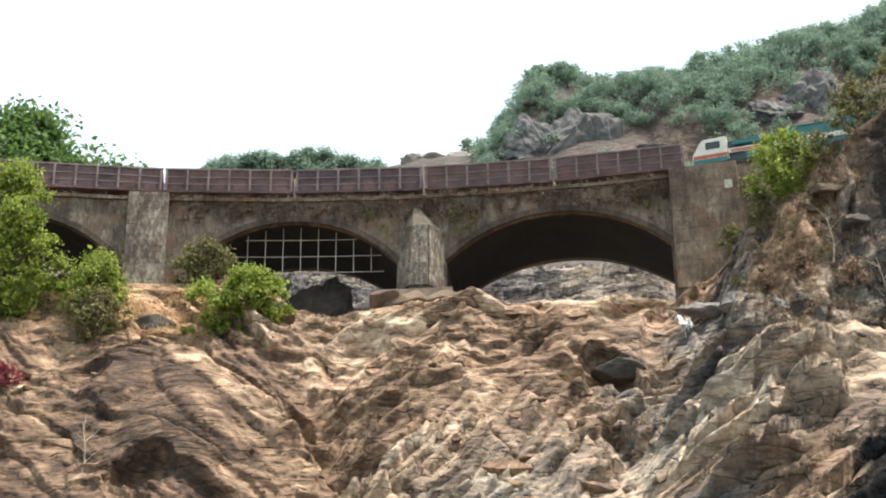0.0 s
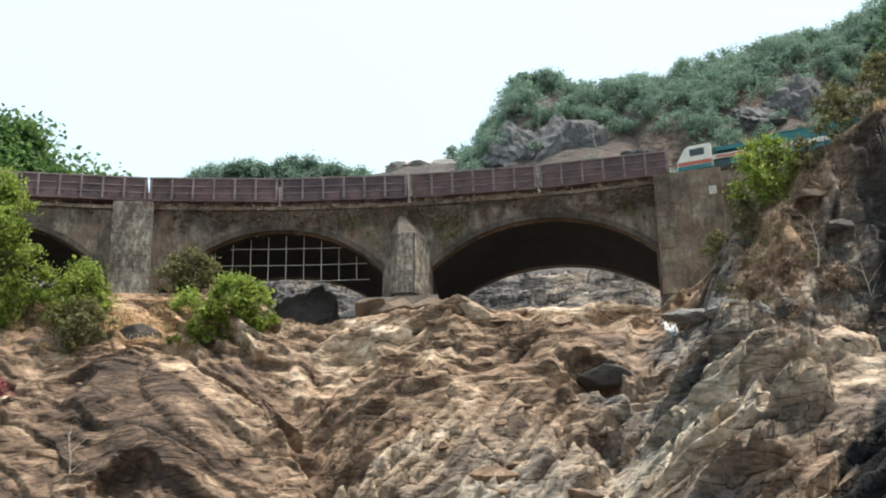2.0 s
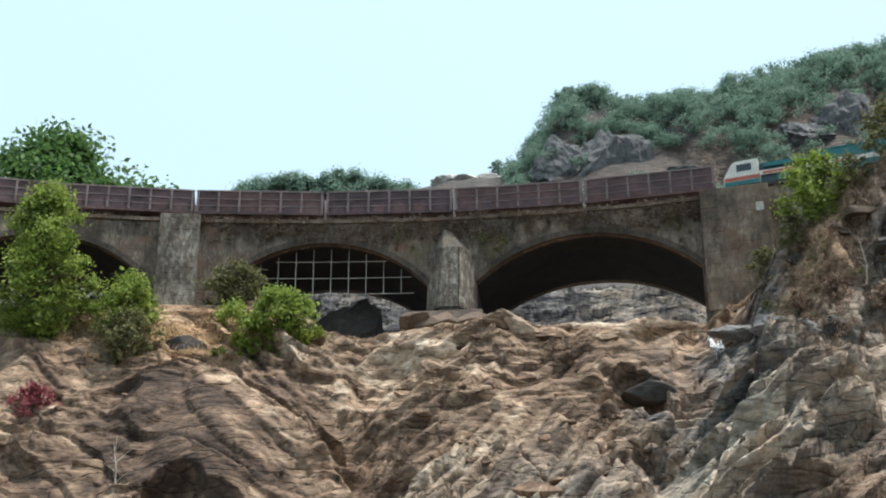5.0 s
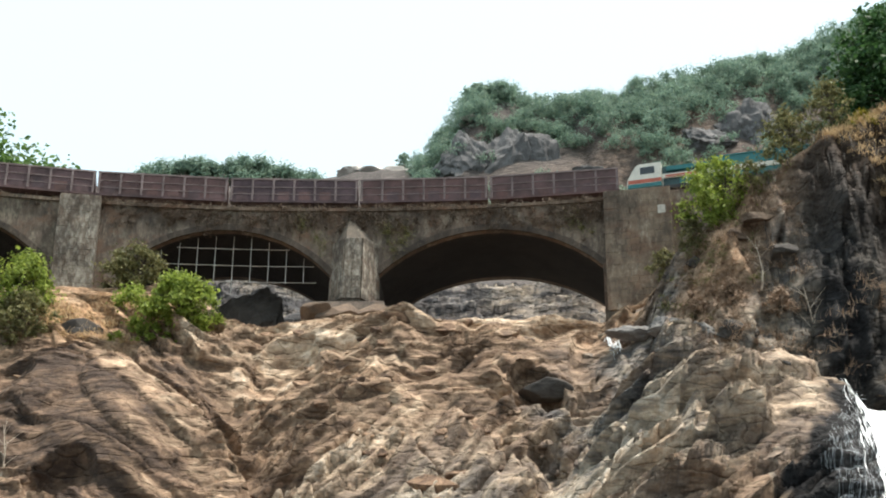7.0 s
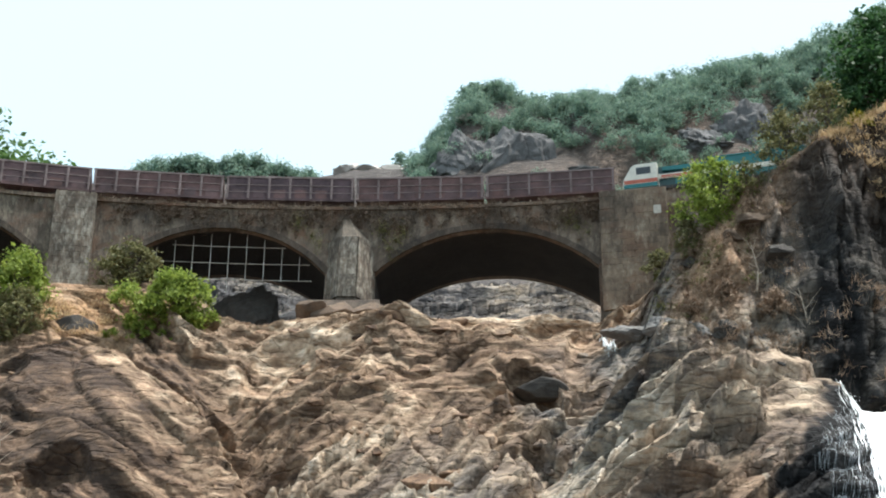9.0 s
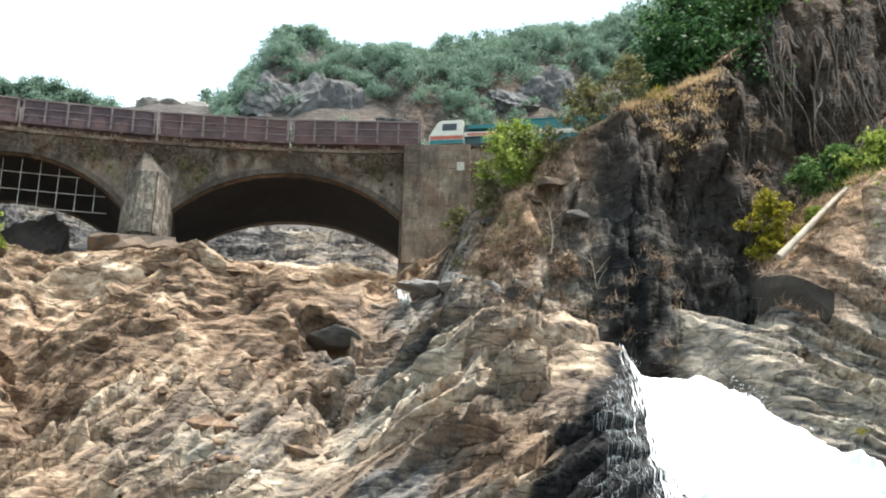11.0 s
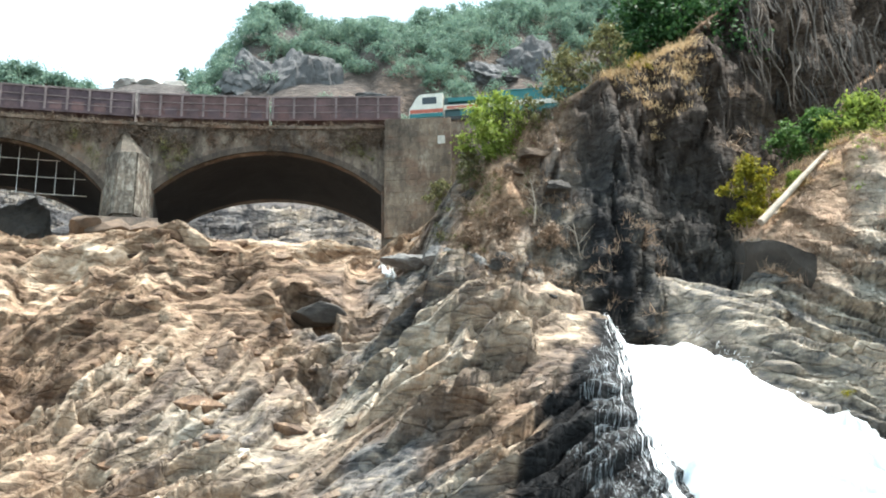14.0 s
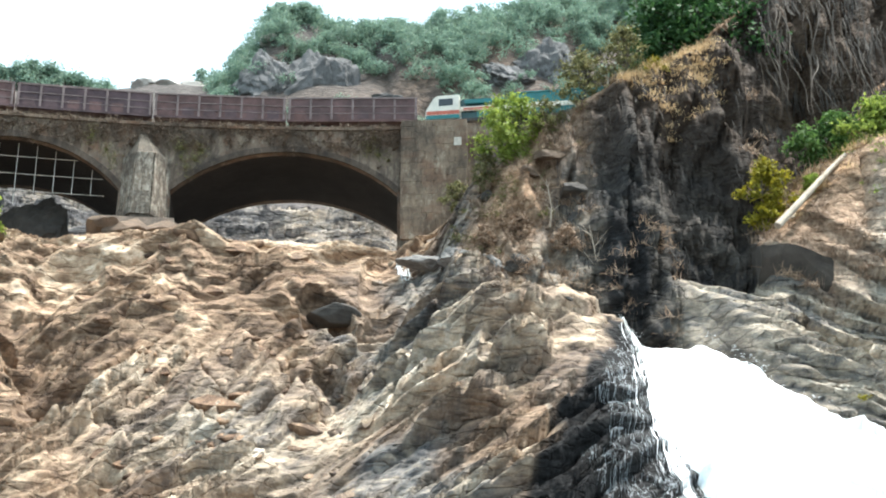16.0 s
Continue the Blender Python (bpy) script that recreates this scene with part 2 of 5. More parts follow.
PALE_WOOD = plain("bleached_wood", (0.42, 0.35, 0.27), 0.8, vary=0.3, relief=0.03)


# ---- mesh helpers ----
def empty(name, m, label, category, group="", kind=""):
    ob = new(name)
    ob.matrix_basis = m
    return tagged(ob, label, category, group, kind)


def part(name, bm, mat, parent=None, label=""):
    """One mesh object of a bmesh, under a thing or a part."""
    me = bpy.data.meshes.new(name)
    bm.to_mesh(me)
    bm.free()
    me.materials.append(mat)
    ob = new(name, me)
    ob.parent = parent
    if label:
        ob["label"] = label
    return ob


def raw(name, verts, faces, mat, smooth=False, parent=None):
    me = bpy.data.meshes.new(name)
    me.from_pydata([tuple(v) for v in verts], [], [tuple(f) for f in faces])
    me.materials.append(mat)
    if smooth:
        me.polygons.foreach_set("use_smooth", [True] * len(me.polygons))
    me.update()
    ob = new(name, me)
    ob.parent = parent
    return ob


def box(bm, x0, y0, z0, x1, y1, z1, bevel=0.0):
    r = bmesh.ops.create_cube(bm, size=1.0, matrix=Matrix.Translation(((x0 + x1) / 2, (y0 + y1) / 2, (z0 + z1) / 2)) @ Matrix.Diagonal((x1 - x0, y1 - y0, z1 - z0, 1)))
    if bevel:
        es = list({e for v in r["verts"] for e in v.link_edges})
        bmesh.ops.bevel(bm, geom=es, offset=bevel, segments=2, affect='EDGES')
    return bm


def boxed(x0, y0, z0, x1, y1, z1, bevel=0.0):
    return box(bmesh.new(), x0, y0, z0, x1, y1, z1, bevel)


def rod(bm, a, b, r0, r1=None, sides=8):
    a, b = Vector(a), Vector(b)
    r1 = r0 if r1 is None else r1
    m = Matrix.Translation((a + b) / 2) @ (b - a).to_track_quat("Z", "Y").to_matrix().to_4x4()
    bmesh.ops.create_cone(bm, cap_ends=True, segments=sides, radius1=r0, radius2=max(r1, 0.002), depth=(b - a).length, matrix=m)
    return bm


def tube(bm, pts, r0, r1, sides=6):
    """A bent, tapered stem through pts, in one skin."""
    rings = []
    n = len(pts)
    for i, p in enumerate(pts):
        d = (Vector(pts[min(i + 1, n - 1)]) - Vector(pts[max(i - 1, 0)])).normalized()
        q = d.to_track_quat("Z", "Y")
        r = r0 + (r1 - r0) * i / (n - 1)
        rings.append([bm.verts.new(Vector(p) + q @ Vector((r * math.cos(6.2832 * k / sides), r * math.sin(6.2832 * k / sides), 0))) for k in range(sides)])
    for a, b in zip(rings, rings[1:]):
        for k in range(sides):
            bm.faces.new((a[k], a[(k + 1) % sides], b[(k + 1) % sides], b[k]))
    bm.faces.new(rings[0][::-1])
    bm.faces.new(rings[-1])
    return bm


# ---- noise on arrays ----
def hashed(i, j, seed):
    h = np.sin(i * 127.1 + j * 311.7 + seed * 74.7) * 43758.5453
    return h - np.floor(h)


def vnoise(x, y, seed=0):
    i, j = np.floor(x), np.floor(y)
    u, v = x - i, y - j
    u, v = u * u * (3 - 2 * u), v * v * (3 - 2 * v)
    a, b = hashed(i, j, seed), hashed(i + 1, j, seed)
    c, d = hashed(i, j + 1, seed), hashed(i + 1, j + 1, seed)
    return (a + (b - a) * u) * (1 - v) + (c + (d - c) * u) * v - 0.5


def fbm(x, y, octaves=4, seed=0, gain=0.5):
    out, amp = 0, 1.0
    for o in range(octaves):
        out = out + amp * vnoise(x * 2 ** o + 13.7 * o, y * 2 ** o - 7.3 * o, seed + o)
        amp *= gain
    return out


def worley(x, y, seed=0):
    """Distance to the border of the cell, and two random numbers of the cell, with the offset from its centre."""
    i, j = np.floor(x), np.floor(y)
    f1, f2 = np.full(x.shape, 9.0), np.full(x.shape, 9.0)
    ra, rb, dx, dy = (np.zeros(x.shape) for _ in range(4))
    for a in (-1, 0, 1):
        for b in (-1, 0, 1):
            ci, cj = i + a, j + b
            px, py = ci + hashed(ci, cj, seed), cj + hashed(ci, cj, seed + 5)
            d = np.hypot(x - px, y - py)
            near = d < f1
            f2 = np.where(near, f1, np.minimum(f2, d))
            f1 = np.where(near, d, f1)
            ra, rb = np.where(near, hashed(ci, cj, seed + 9), ra), np.where(near, hashed(ci, cj, seed + 17), rb)
            dx, dy = np.where(near, x - px, dx), np.where(near, y - py, dy)
    return f2 - f1, ra, rb, dx, dy


def sstep(a, b, v):
    t = np.clip((v - a) / (b - a), 0, 1)
    return t * t * (3 - 2 * t)


def hump(x, y, cx, cy, rx, ry, turn=0.0):
    c, s = math.cos(radians(turn)), math.sin(radians(turn))
    u, v = ((x - cx) * c + (y - cy) * s) / rx, (-(x - cx) * s + (y - cy) * c) / ry
    return np.exp(-(u * u + v * v))


def peak(x, y, cx, cy, rx, ry, turn=0.0):
    c, s = math.cos(radians(turn)), math.sin(radians(turn))
    u, v = ((x - cx) * c + (y - cy) * s) / rx, (-(x - cx) * s + (y - cy) * c) / ry
    return np.exp(-1.25 * np.sqrt(u * u + v * v + 0.02))


# ---- the lie of the land ----
ARC = Vector((-9.0, -15.0))
RAD = 116.2            # front face of the viaduct
DECK = 47.9


def on_arc(s, off, z):
    a = s / RAD
    return Vector((ARC.x + (RAD + off) * math.sin(a), ARC.y + (RAD + off) * math.cos(a), z))


def land(x, y):
    """Height of the bare slope, without its ledges."""
    near = 1 - sstep(97, 103, y)
    ye = y + (6.0 - 4.8 * sstep(81.8, 87.5, y)) * sstep(3, 17, x) * near
    z = np.interp(ye, [-60, 0, 40, 60, 70, 75, 80, 86, 92, 97, 100, 112, 118, 135, 160, 250, 400, 600, 3000],
                  [-1, 0, 2.5, 6.5, 10.5, 14.5, 19.2, 25.5, 31.7, 36.3, 37.0, 37.6, 43.5, 55, 61, 92, 165, 235, 240])
    z = z - 1.3 * sstep(-9, -16, x) * sstep(92, 97, y) * (1 - sstep(112, 120, y)) + 0.7 * hump(x, y, 4, 96.0, 5, 2.5) + 1.1 * hump(x, y, -7.5, 97.5, 6, 2.6)
    z = z + 4.6 * sstep(-14, -20, x) * sstep(91.5, 95.5, y) * (1 - sstep(112, 118, y))
    # rounded buttress, middle ledges, grey ridge with its furrow, rocks on the far side of the water
    z = z + 2.6 * hump(x, y, -27, 88, 6, 4, 10) + 3.0 * hump(x, y, -21, 83.5, 5.5, 5, -25) - 1.8 * hump(x, y, -12.5, 85, 1.6, 6, 25)
    z = z + 1.2 * hump(x, y, -3, 86, 6, 2.6, -12) + 1.2 * hump(x, y, 5, 90.5, 4, 2.0, 10)
    z = z + 2.6 * peak(x, y, 14.8, 81.6, 3.6, 4.5, -15) + 2.2 * peak(x, y, 21.5, 80.0, 6.0, 5) + 1.6 * hump(x, y, 17, 76, 5, 4)
    z = z - 1.4 * hump(x, y, 17.0, 85.4, 4.5, 2.0, -8) - 1.6 * hump(x, y, 23.0, 84.2, 3.2, 1.8) - 1.6 * hump(x, y, 7.6, 82, 2.4, 8, -25)
    z = z + 3.4 * hump(x, y, 29.5, 85.0, 3.0, 2.4) + 3.0 * hump(x, y, 34, 80.5, 4.0, 3.4, -35) + 2.2 * hump(x, y, 40, 75.5, 4.0, 4.5, -35) - 2.6 * hump(x, y, 38.6, 79.6, 5, 1.5, -38)
    z = z - 2.6 * hump(x, y, 25.5, 86.0, 2.2, 2.4) - 1.4 * hump(x, y, 30, 76, 4.5, 9, 15)
    # bed of the water
    bed = np.interp(y, [60, 66, 70, 73, 76, 81.5, 84], [6, 10.0, 14.0, 17.4, 21.0, 25.3, 25.9])
    inner = sstep(-1.2, 0.6, x - (25.8 - 0.10 * (81 - y))) * sstep(-1.2, 0.8, np.interp(y, [62, 68, 73, 76, 79, 81.6, 85], [48, 44, 38.6, 34.2, 31.8, 30.6, 28.5]) - x)
    z = z + (bed - z) * inner * (1 - sstep(84, 86, y))
    # scrub hillside and cliff
    wob = 2.6 * fbm(x * 0.22, y * 0.05, 4, 31)
    top = np.interp(x, [12, 15.5, 18, 20, 22, 25.4, 29.7, 35, 45, 70], [36, 38.6, 41.0, 43.0, 44.8, 46.8, 49.2, 52.4, 63.0, 74])
    lift = sstep(0, 1, (y + wob - np.interp(x, [12, 18, 24, 34, 43, 60], [88, 86.0, 84.2, 84.4, 88.0, 89])) / np.interp(x, [14, 20, 25, 36, 44], [9, 6.8, 5.2, 4.6, 6]))
    hill = z + np.maximum(top - z, 0) * lift * (1 - sstep(105, 130, y))
    # earth bank with the fallen log
    bank = 34.4 + (x - 36.6) * 0.95 + (y - 84) * 0.45
    on = sstep(34.2, 36.2, x + 0.6 * fbm(x * 0.5, y * 0.5, 2, 33)) * sstep(79.0, 83.6, y + 1.6 * fbm(x * 0.4, y * 0.2, 3, 34)) * near
    z = np.maximum(hill, z + (np.minimum(bank, hill + 14) - z) * on)
    # room for the line
    r = np.hypot(x - ARC.x, y - ARC.y)
    cut = sstep(RAD - 1.6, RAD - 0.5, r) * (1 - sstep(RAD + 11, RAD + 16, r)) * (1 - sstep(33, 36, x))
    return z + (np.minimum(z, np.where(x > 13.5, 47.2, 38.0)) - z) * cut


def ledges(x, y, turn, step, run, seed):
    """Beds of rock, each with a proud lower lip that dies out along its length; also a random number of each bed."""
    c, n = math.cos(radians(turn)), math.sin(radians(turn))
    p, q = x, 0.9 * y
    along, over = p * c + q * n, -p * n + q * c
    over = over + 0.75 * step * fbm(along / run, over / (3 * step), 3, seed) + 0.07 * step * vnoise(along / step * 1.7, over / step * 1.7, seed + 7)
    k = np.floor(over / step)
    f = over / step - k
    r = hashed(k, k * 0.37, seed)

    def alive(kk):
        rr = hashed(kk, kk * 0.37, seed)
        return sstep(-0.16, 0.12, vnoise(along / run + 17 * rr, kk * 3.7, seed + 3) + 0.16 * vnoise(along / run * 4, kk * 1.3, seed + 4))
    return alive(k) * (1 - f) ** 0.8 * sstep(0.0, 0.07, f) - 0.28 * alive(k + 1) * np.exp(-((1 - f) / 0.09) ** 2), r


def facets(x, y, turn, sx, sy, seed):
    """Broken flat faces, each tilted its own way."""
    c, n = math.cos(radians(turn)), math.sin(radians(turn))
    p, q = x, 0.9 * y
    gap, ra, rb, dx, dy = worley((p * c + q * n) / sx, (-p * n + q * c) / sy, seed)
    return 0.5 * (ra - 0.5) - 0.9 * dy * (0.2 + rb) + 0.7 * (ra - 0.5) * dx - 0.18 * np.exp(-(gap / 0.045) ** 2), rb


def creased(x, y, octaves, seed):
    return sum(0.5 ** o * (0.25 - np.abs(vnoise(x * 2 ** o, y * 2 ** o, seed + o))) for o in range(octaves))


# rounded masses and hollows that stand alone: x, y, half length, half height, turn, how proud
MASSES = [(-1.0, 92.8, 3.4, 2.3, 8, 1.1), (6.5, 88.0, 2.0, 1.0, -16, -1.5), (6.1, 89.4, 2.4, 0.8, -12, 0.7), (-1.9, 86.8, 1.7, 1.0, 10, 0.7),
          (-22.0, 80.6, 5.5, 3.4, -12, 1.0), (-19.6, 85.6, 5.6, 2.6, -36, 0.9), (-26.4, 87.2, 2.6, 2.8, 40, 0.9), (-22.5, 79.6, 2.2, 1.1, 8, -1.4),
          (-14.2, 86.2, 1.3, 0.9, -40, -1.2), (6.2, 82.7, 1.3, 0.9, -50, -1.3), (3.8, 84.6, 2.2, 1.5, -30, 0.7), (0.0, 81.6, 3.0, 2.2, 36, 0.7),
          (-6.5, 82.6, 3.4, 1.3, 34, 0.7), (16.5, 78.2, 4.2, 2.0, 46, 0.7), (20.5, 80.2, 3.4, 2.0, 20, 0.6), (16.4, 72.2, 1.5, 1.3, 30, 0.7)]
_rng = np.random.default_rng(12)
for _k in range(130):
    _x, _y = _rng.uniform(-34, 23), _rng.uniform(70, 96)
    _t = np.interp(_x, [-34, -18, -12, -2, 8, 14, 24], [-20, -32, 18, 14, 20, 48, 40]) + 12 * _rng.normal()
    _s = 0.5 + 1.3 * _rng.random() ** 2
    if hump(_x, _y, -20, 83.5, 6, 5, -25) < 0.5:
        MASSES.append((_x, _y, _s * _rng.uniform(1.2, 2.4), _s * _rng.uniform(0.7, 1.2), _t, _s * (0.42 if _rng.random() < 0.66 else -0.5)))
# straight fractures: from, to, how far the near side stands proud
FRACTURES = [(-16.6, 85.8, -8.0, 79.6, 0.9), (-8.0, 79.6, -5.4, 77.6, 0.6), (-10.0, 80.0, -3.0, 85.6, 0.5), (-2.6, 80.0, 2.6, 77.0, 0.6), (0.8, 85.2, 5.6, 80.8, 0.7), (-3.6, 82.4, 0.6, 85.2, 0.5),
             (-24.0, 82.6, -17.6, 80.6, 0.5), (-6.0, 77.6, 2.4, 82.0, 0.6), (9.6, 77.6, 14.6, 82.4, 0.6), (13.0, 73.6, 20.8, 80.0, 0.5),
             (-11.6, 88.6, -4.6, 89.6, 0.7), (-4.0, 88.4, 3.6, 89.0, 0.8), (1.0, 87.0, 9.0, 86.0, 0.7), (-9.4, 84.6, -3.2, 88.0, 0.7), (-22.6, 88.4, -16.0, 84.6, 0.5), (-12.4, 77.2, -6.0, 81.0, 0.7), (-3.0, 84.2, -0.4, 81.2, 0.6), (2.0, 80.2, 6.6, 84.0, 0.7)]
TONE = {}


def relief(x, y):
    """How far the rock stands out from the bare slope, towards the valley."""
    e = 0.4
    steep = np.hypot(land(x + e, y) - land(x - e, y), land(x, y + e) - land(x, y - e)) / (2 * e)
    cliff = sstep(1.5, 2.8, steep) * sstep(82.0, 84.5, y)
    w1, w2 = fbm(x * 0.16, y * 0.16, 4, 1), fbm(x * 0.16, y * 0.16, 4, 2)
    f1, f2 = fbm(x * 0.9, y * 0.9, 3, 21), fbm(x * 0.9, y * 0.9, 3, 22)
    xw, yw = x + 0.9 * w1 + 0.08 * f1, y + 0.9 * w2 + 0.08 * f2
    calm = np.clip(1.2 * hump(x, y, -20.5, 83.5, 6, 5, -25) + 0.6 * hump(x, y, -1, 92.8, 3.4, 2.0), 0, 1)
    water = np.clip(1.3 * hump(x, y, 30, 75, 5.5, 9, 15) + 0.9 * hump(x, y, 28.5, 81, 3, 2) + 0.6 * hump(x, y, 23.5, 74, 2.6, 7, 12), 0, 1)
    amp = (0.4 + 0.85 * sstep(-0.25, 0.3, fbm(x * 0.13, y * 0.13, 3, 5))) * (1 - 0.72 * calm)
    amp = np.maximum(amp, 0.95 * np.maximum(sstep(8, 11, x) * (1 - sstep(86, 89, y)), sstep(28, 31, x)))
    amp = amp * (1 - 0.75 * sstep(35, 37, x) * sstep(80.5, 82.5, y)) * (1 - 0.5 * cliff) * (1 - 0.9 * water) * (1 - 0.6 * sstep(94, 98, y) * (1 - sstep(112, 118, y)))
    # share of each lie of the beds
    ridge = sstep(7, 11, x - 0.5 * (y - 82)) * (1 - sstep(86, 89, y))
    far = sstep(28, 31, x)
    left = sstep(-13, -17, x + 2 * w1)
    upper = sstep(84, 88, y + 3 * w2) * (1 - left)
    mid = np.clip(1 - left - upper, 0, 1)
    z = land(x, y)
    zw = (z + 0.9 * w2 + 0.08 * f2) / 0.9
    d, tone = 0, 0
    for share, turn, seed, yv in ((left * (1 - far), -30, 100, yw), (upper * (1 - ridge) * (1 - far), 5, 130, yw), (mid * (1 - ridge) * (1 - far), 30, 160, yw), (ridge * (1 - far), 24, 190, zw), (far, -32, 220, zw)):
        a, ra = ledges(xw, yv, turn, 2.3, 9.0, seed)
        b, rb = ledges(xw, yv, turn + 12, 0.95, 4.6, seed + 10)
        c, rc = ledges(x + 0.4 * w1, yv, turn - 9, 0.4, 2.0, seed + 20)
        g, rg = facets(xw + 0.3 * f1, yv + 0.3 * f2, turn + 8, 3.0, 1.0, seed + 30)
        h, rh = facets(x + 0.2 * f1 + w1, yv + 0.2 * f2, turn - 6, 1.0, 0.36, seed + 40)
        d = d + share * ((1 + 0.4 * ridge) * (0.9 * a + 0.5 * b + 0.42 * g) + (0.14 * c + 0.08 * h) * (0.3 if yv is zw else 1.0))
        tone = tone + share * (0.30 * ra + 0.22 * rb + 0.12 * rc + 0.22 * rg + 0.14 * rh)
    d = 1.1 * amp * (d - 0.4) + 0.4 * amp * w2 + 0.22 * creased(x * 0.3 + w1, y * 0.42, 3, 11) * (1 - 0.8 * water)
    bulge = 0
    for cx, cy, rx, ry, turn, h in MASSES:
        c, n = math.cos(radians(turn)), math.sin(radians(turn))
        px, py = x - cx + 0.5 * w1 + 0.22 * f1, 0.9 * (y - cy) + 0.4 * w2 + 0.18 * f2
        u, v = (px * c + py * n) / rx, (-px * n + py * c) / (1.05 * ry)
        bulge = bulge + (0.66 * h if h > 0 else 1.25 * h) * np.sqrt(np.clip(1 - u * u - v * v, 0, 1)) * (1 - 0.45 * v if h > 0 else 1 + 0.8 * v)
    d = d + bulge * (1 - water)
    for ax, ay, bx, by, h in FRACTURES:
        ln = math.hypot(bx - ax, by - ay)
        ux, uy = (bx - ax) / ln, (by - ay) / ln
        px, py = x - ax + 0.25 * f1 + 0.3 * w1, y - ay + 0.25 * f2 + 0.3 * w2
        along, side = px * ux + py * uy, px * uy - py * ux
        end = sstep(-0.8, 0.6, along) * sstep(-0.8, 0.6, ln - along)
        d = d + 1.5 * end * h * (sstep(-0.08, 0.10, side) * np.exp(-np.clip(side, 0, 9) / 1.6) - 0.65 * np.exp(-((side + 0.12) / 0.2) ** 2))
    b4, r4 = ledges(x + f1, (z + f2) / 0.9, 78, 1.9, 6.0, 250)
    d = d + cliff * (2.0 * fbm(x * 0.35, z * 0.20, 4, 41) + 0.9 * fbm(x * 1.3, z * 0.5, 3, 47) + 0.8 * b4)
    TONE["slabs"] = tone
    return d, steep


def surface(x, y, extra=0.0):
    """Place of the rough rock over a spot of the plan: it stands out forwards and up."""
    d, steep = relief(x, y)
    up = 0.75 - 0.55 * sstep(1.2, 2.6, steep)
    out = np.sqrt(1 - up * up)
    return x, y - out * (d + extra), land(x, y) + up * (d + extra), steep


def height(x, y):
    a, b = np.array([float(x)]), np.array([float(y)])
    return float(surface(a, b)[2][0])


def grid_mesh(name, xs, ys, zs, mat, dx=None, dy=None, masks=()):
    nx, ny = len(xs), len(ys)
    X, Y = np.meshgrid(xs, ys)
    if dx is not None:
        X, Y = X + dx, Y + dy
    co = np.stack([X, Y, zs], -1).reshape(-1, 3)
    k = (np.arange(ny - 1)[:, None] * nx + np.arange(nx - 1)[None, :]).ravel()
    quads = np.stack([k, k + 1, k + 1 + nx, k + nx], 1)
    me = bpy.data.meshes.new(name)
    me.vertices.add(len(co))
    me.vertices.foreach_set("co", co.ravel())
    me.loops.add(quads.size)
    me.loops.foreach_set("vertex_index", quads.ravel().astype(np.int32))
    me.polygons.add(len(quads))
    me.polygons.foreach_set("loop_start", np.arange(0, quads.size, 4, dtype=np.int32))
    me.update(calc_edges=True)
    me.validate()
    for mname, vals in masks:
        a = me.attributes.new(mname, 'FLOAT', 'POINT')
        a.data.foreach_set("value", np.clip(vals, 0, 1).ravel().astype(np.float32))
    me.materials.append(mat)
    return new(name, me)


# rock slope, cliff and hillside near the water
xs = np.concatenate([np.arange(-52, -42, 0.3), np.arange(-42, 46, 0.115), np.arange(46, 62.01, 0.16)])
ys = np.concatenate([np.arange(60, 68, 0.2), np.arange(68, 98, 0.085), np.arange(98, 103, 0.16), np.arange(103, 137, 0.4)])
X, Y = np.meshgrid(xs, ys)
PX, PY, PZ, ST = surface(X, Y)
# bleached runs and darker stone; a sunlit flat and a cave's shade painted in
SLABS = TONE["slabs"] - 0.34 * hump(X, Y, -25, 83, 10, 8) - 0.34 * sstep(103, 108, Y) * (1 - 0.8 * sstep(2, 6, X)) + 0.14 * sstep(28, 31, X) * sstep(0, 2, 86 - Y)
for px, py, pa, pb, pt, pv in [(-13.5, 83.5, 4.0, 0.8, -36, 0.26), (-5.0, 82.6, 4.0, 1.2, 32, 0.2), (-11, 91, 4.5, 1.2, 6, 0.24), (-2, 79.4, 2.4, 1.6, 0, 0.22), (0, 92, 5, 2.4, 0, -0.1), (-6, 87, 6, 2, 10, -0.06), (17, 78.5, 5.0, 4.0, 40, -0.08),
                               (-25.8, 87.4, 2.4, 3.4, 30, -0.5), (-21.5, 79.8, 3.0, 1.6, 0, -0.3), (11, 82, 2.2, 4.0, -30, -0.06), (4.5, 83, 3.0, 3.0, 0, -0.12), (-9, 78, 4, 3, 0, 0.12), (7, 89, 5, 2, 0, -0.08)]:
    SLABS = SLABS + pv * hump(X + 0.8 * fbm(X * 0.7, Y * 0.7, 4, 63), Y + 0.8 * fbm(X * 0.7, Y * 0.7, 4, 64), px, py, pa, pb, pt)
steepness = sstep(1.2, 2.2, ST)
soft = fbm(X * 0.25, Y * 0.25, 4, 61)
GREY = sstep(2, 9, X + 5 * soft - np.maximum(Y - 87, 0) * 1.5) * (1 - 0.7 * sstep(0.05, 0.35, soft) * (X < 24))
GREY = GREY * (1 - 0.6 * sstep(12, 16, X + 3 * soft) * sstep(0, 2, 82.5 - Y) * (X < 27))
GREY = np.maximum.reduce([GREY, sstep(103, 112, Y) * 0.9, 0.9 * hump(X + 3 * soft, Y, 1, 78.0, 8, 4.5)])
SCRUB = np.maximum(sstep(15.0, 18, X + 3 * soft) * sstep(86.5, 89, Y + 3 * soft), sstep(35, 37, X) * sstep(81, 83, Y + 2 * soft)) * sstep(-0.5, 0.1, soft + 0.4)
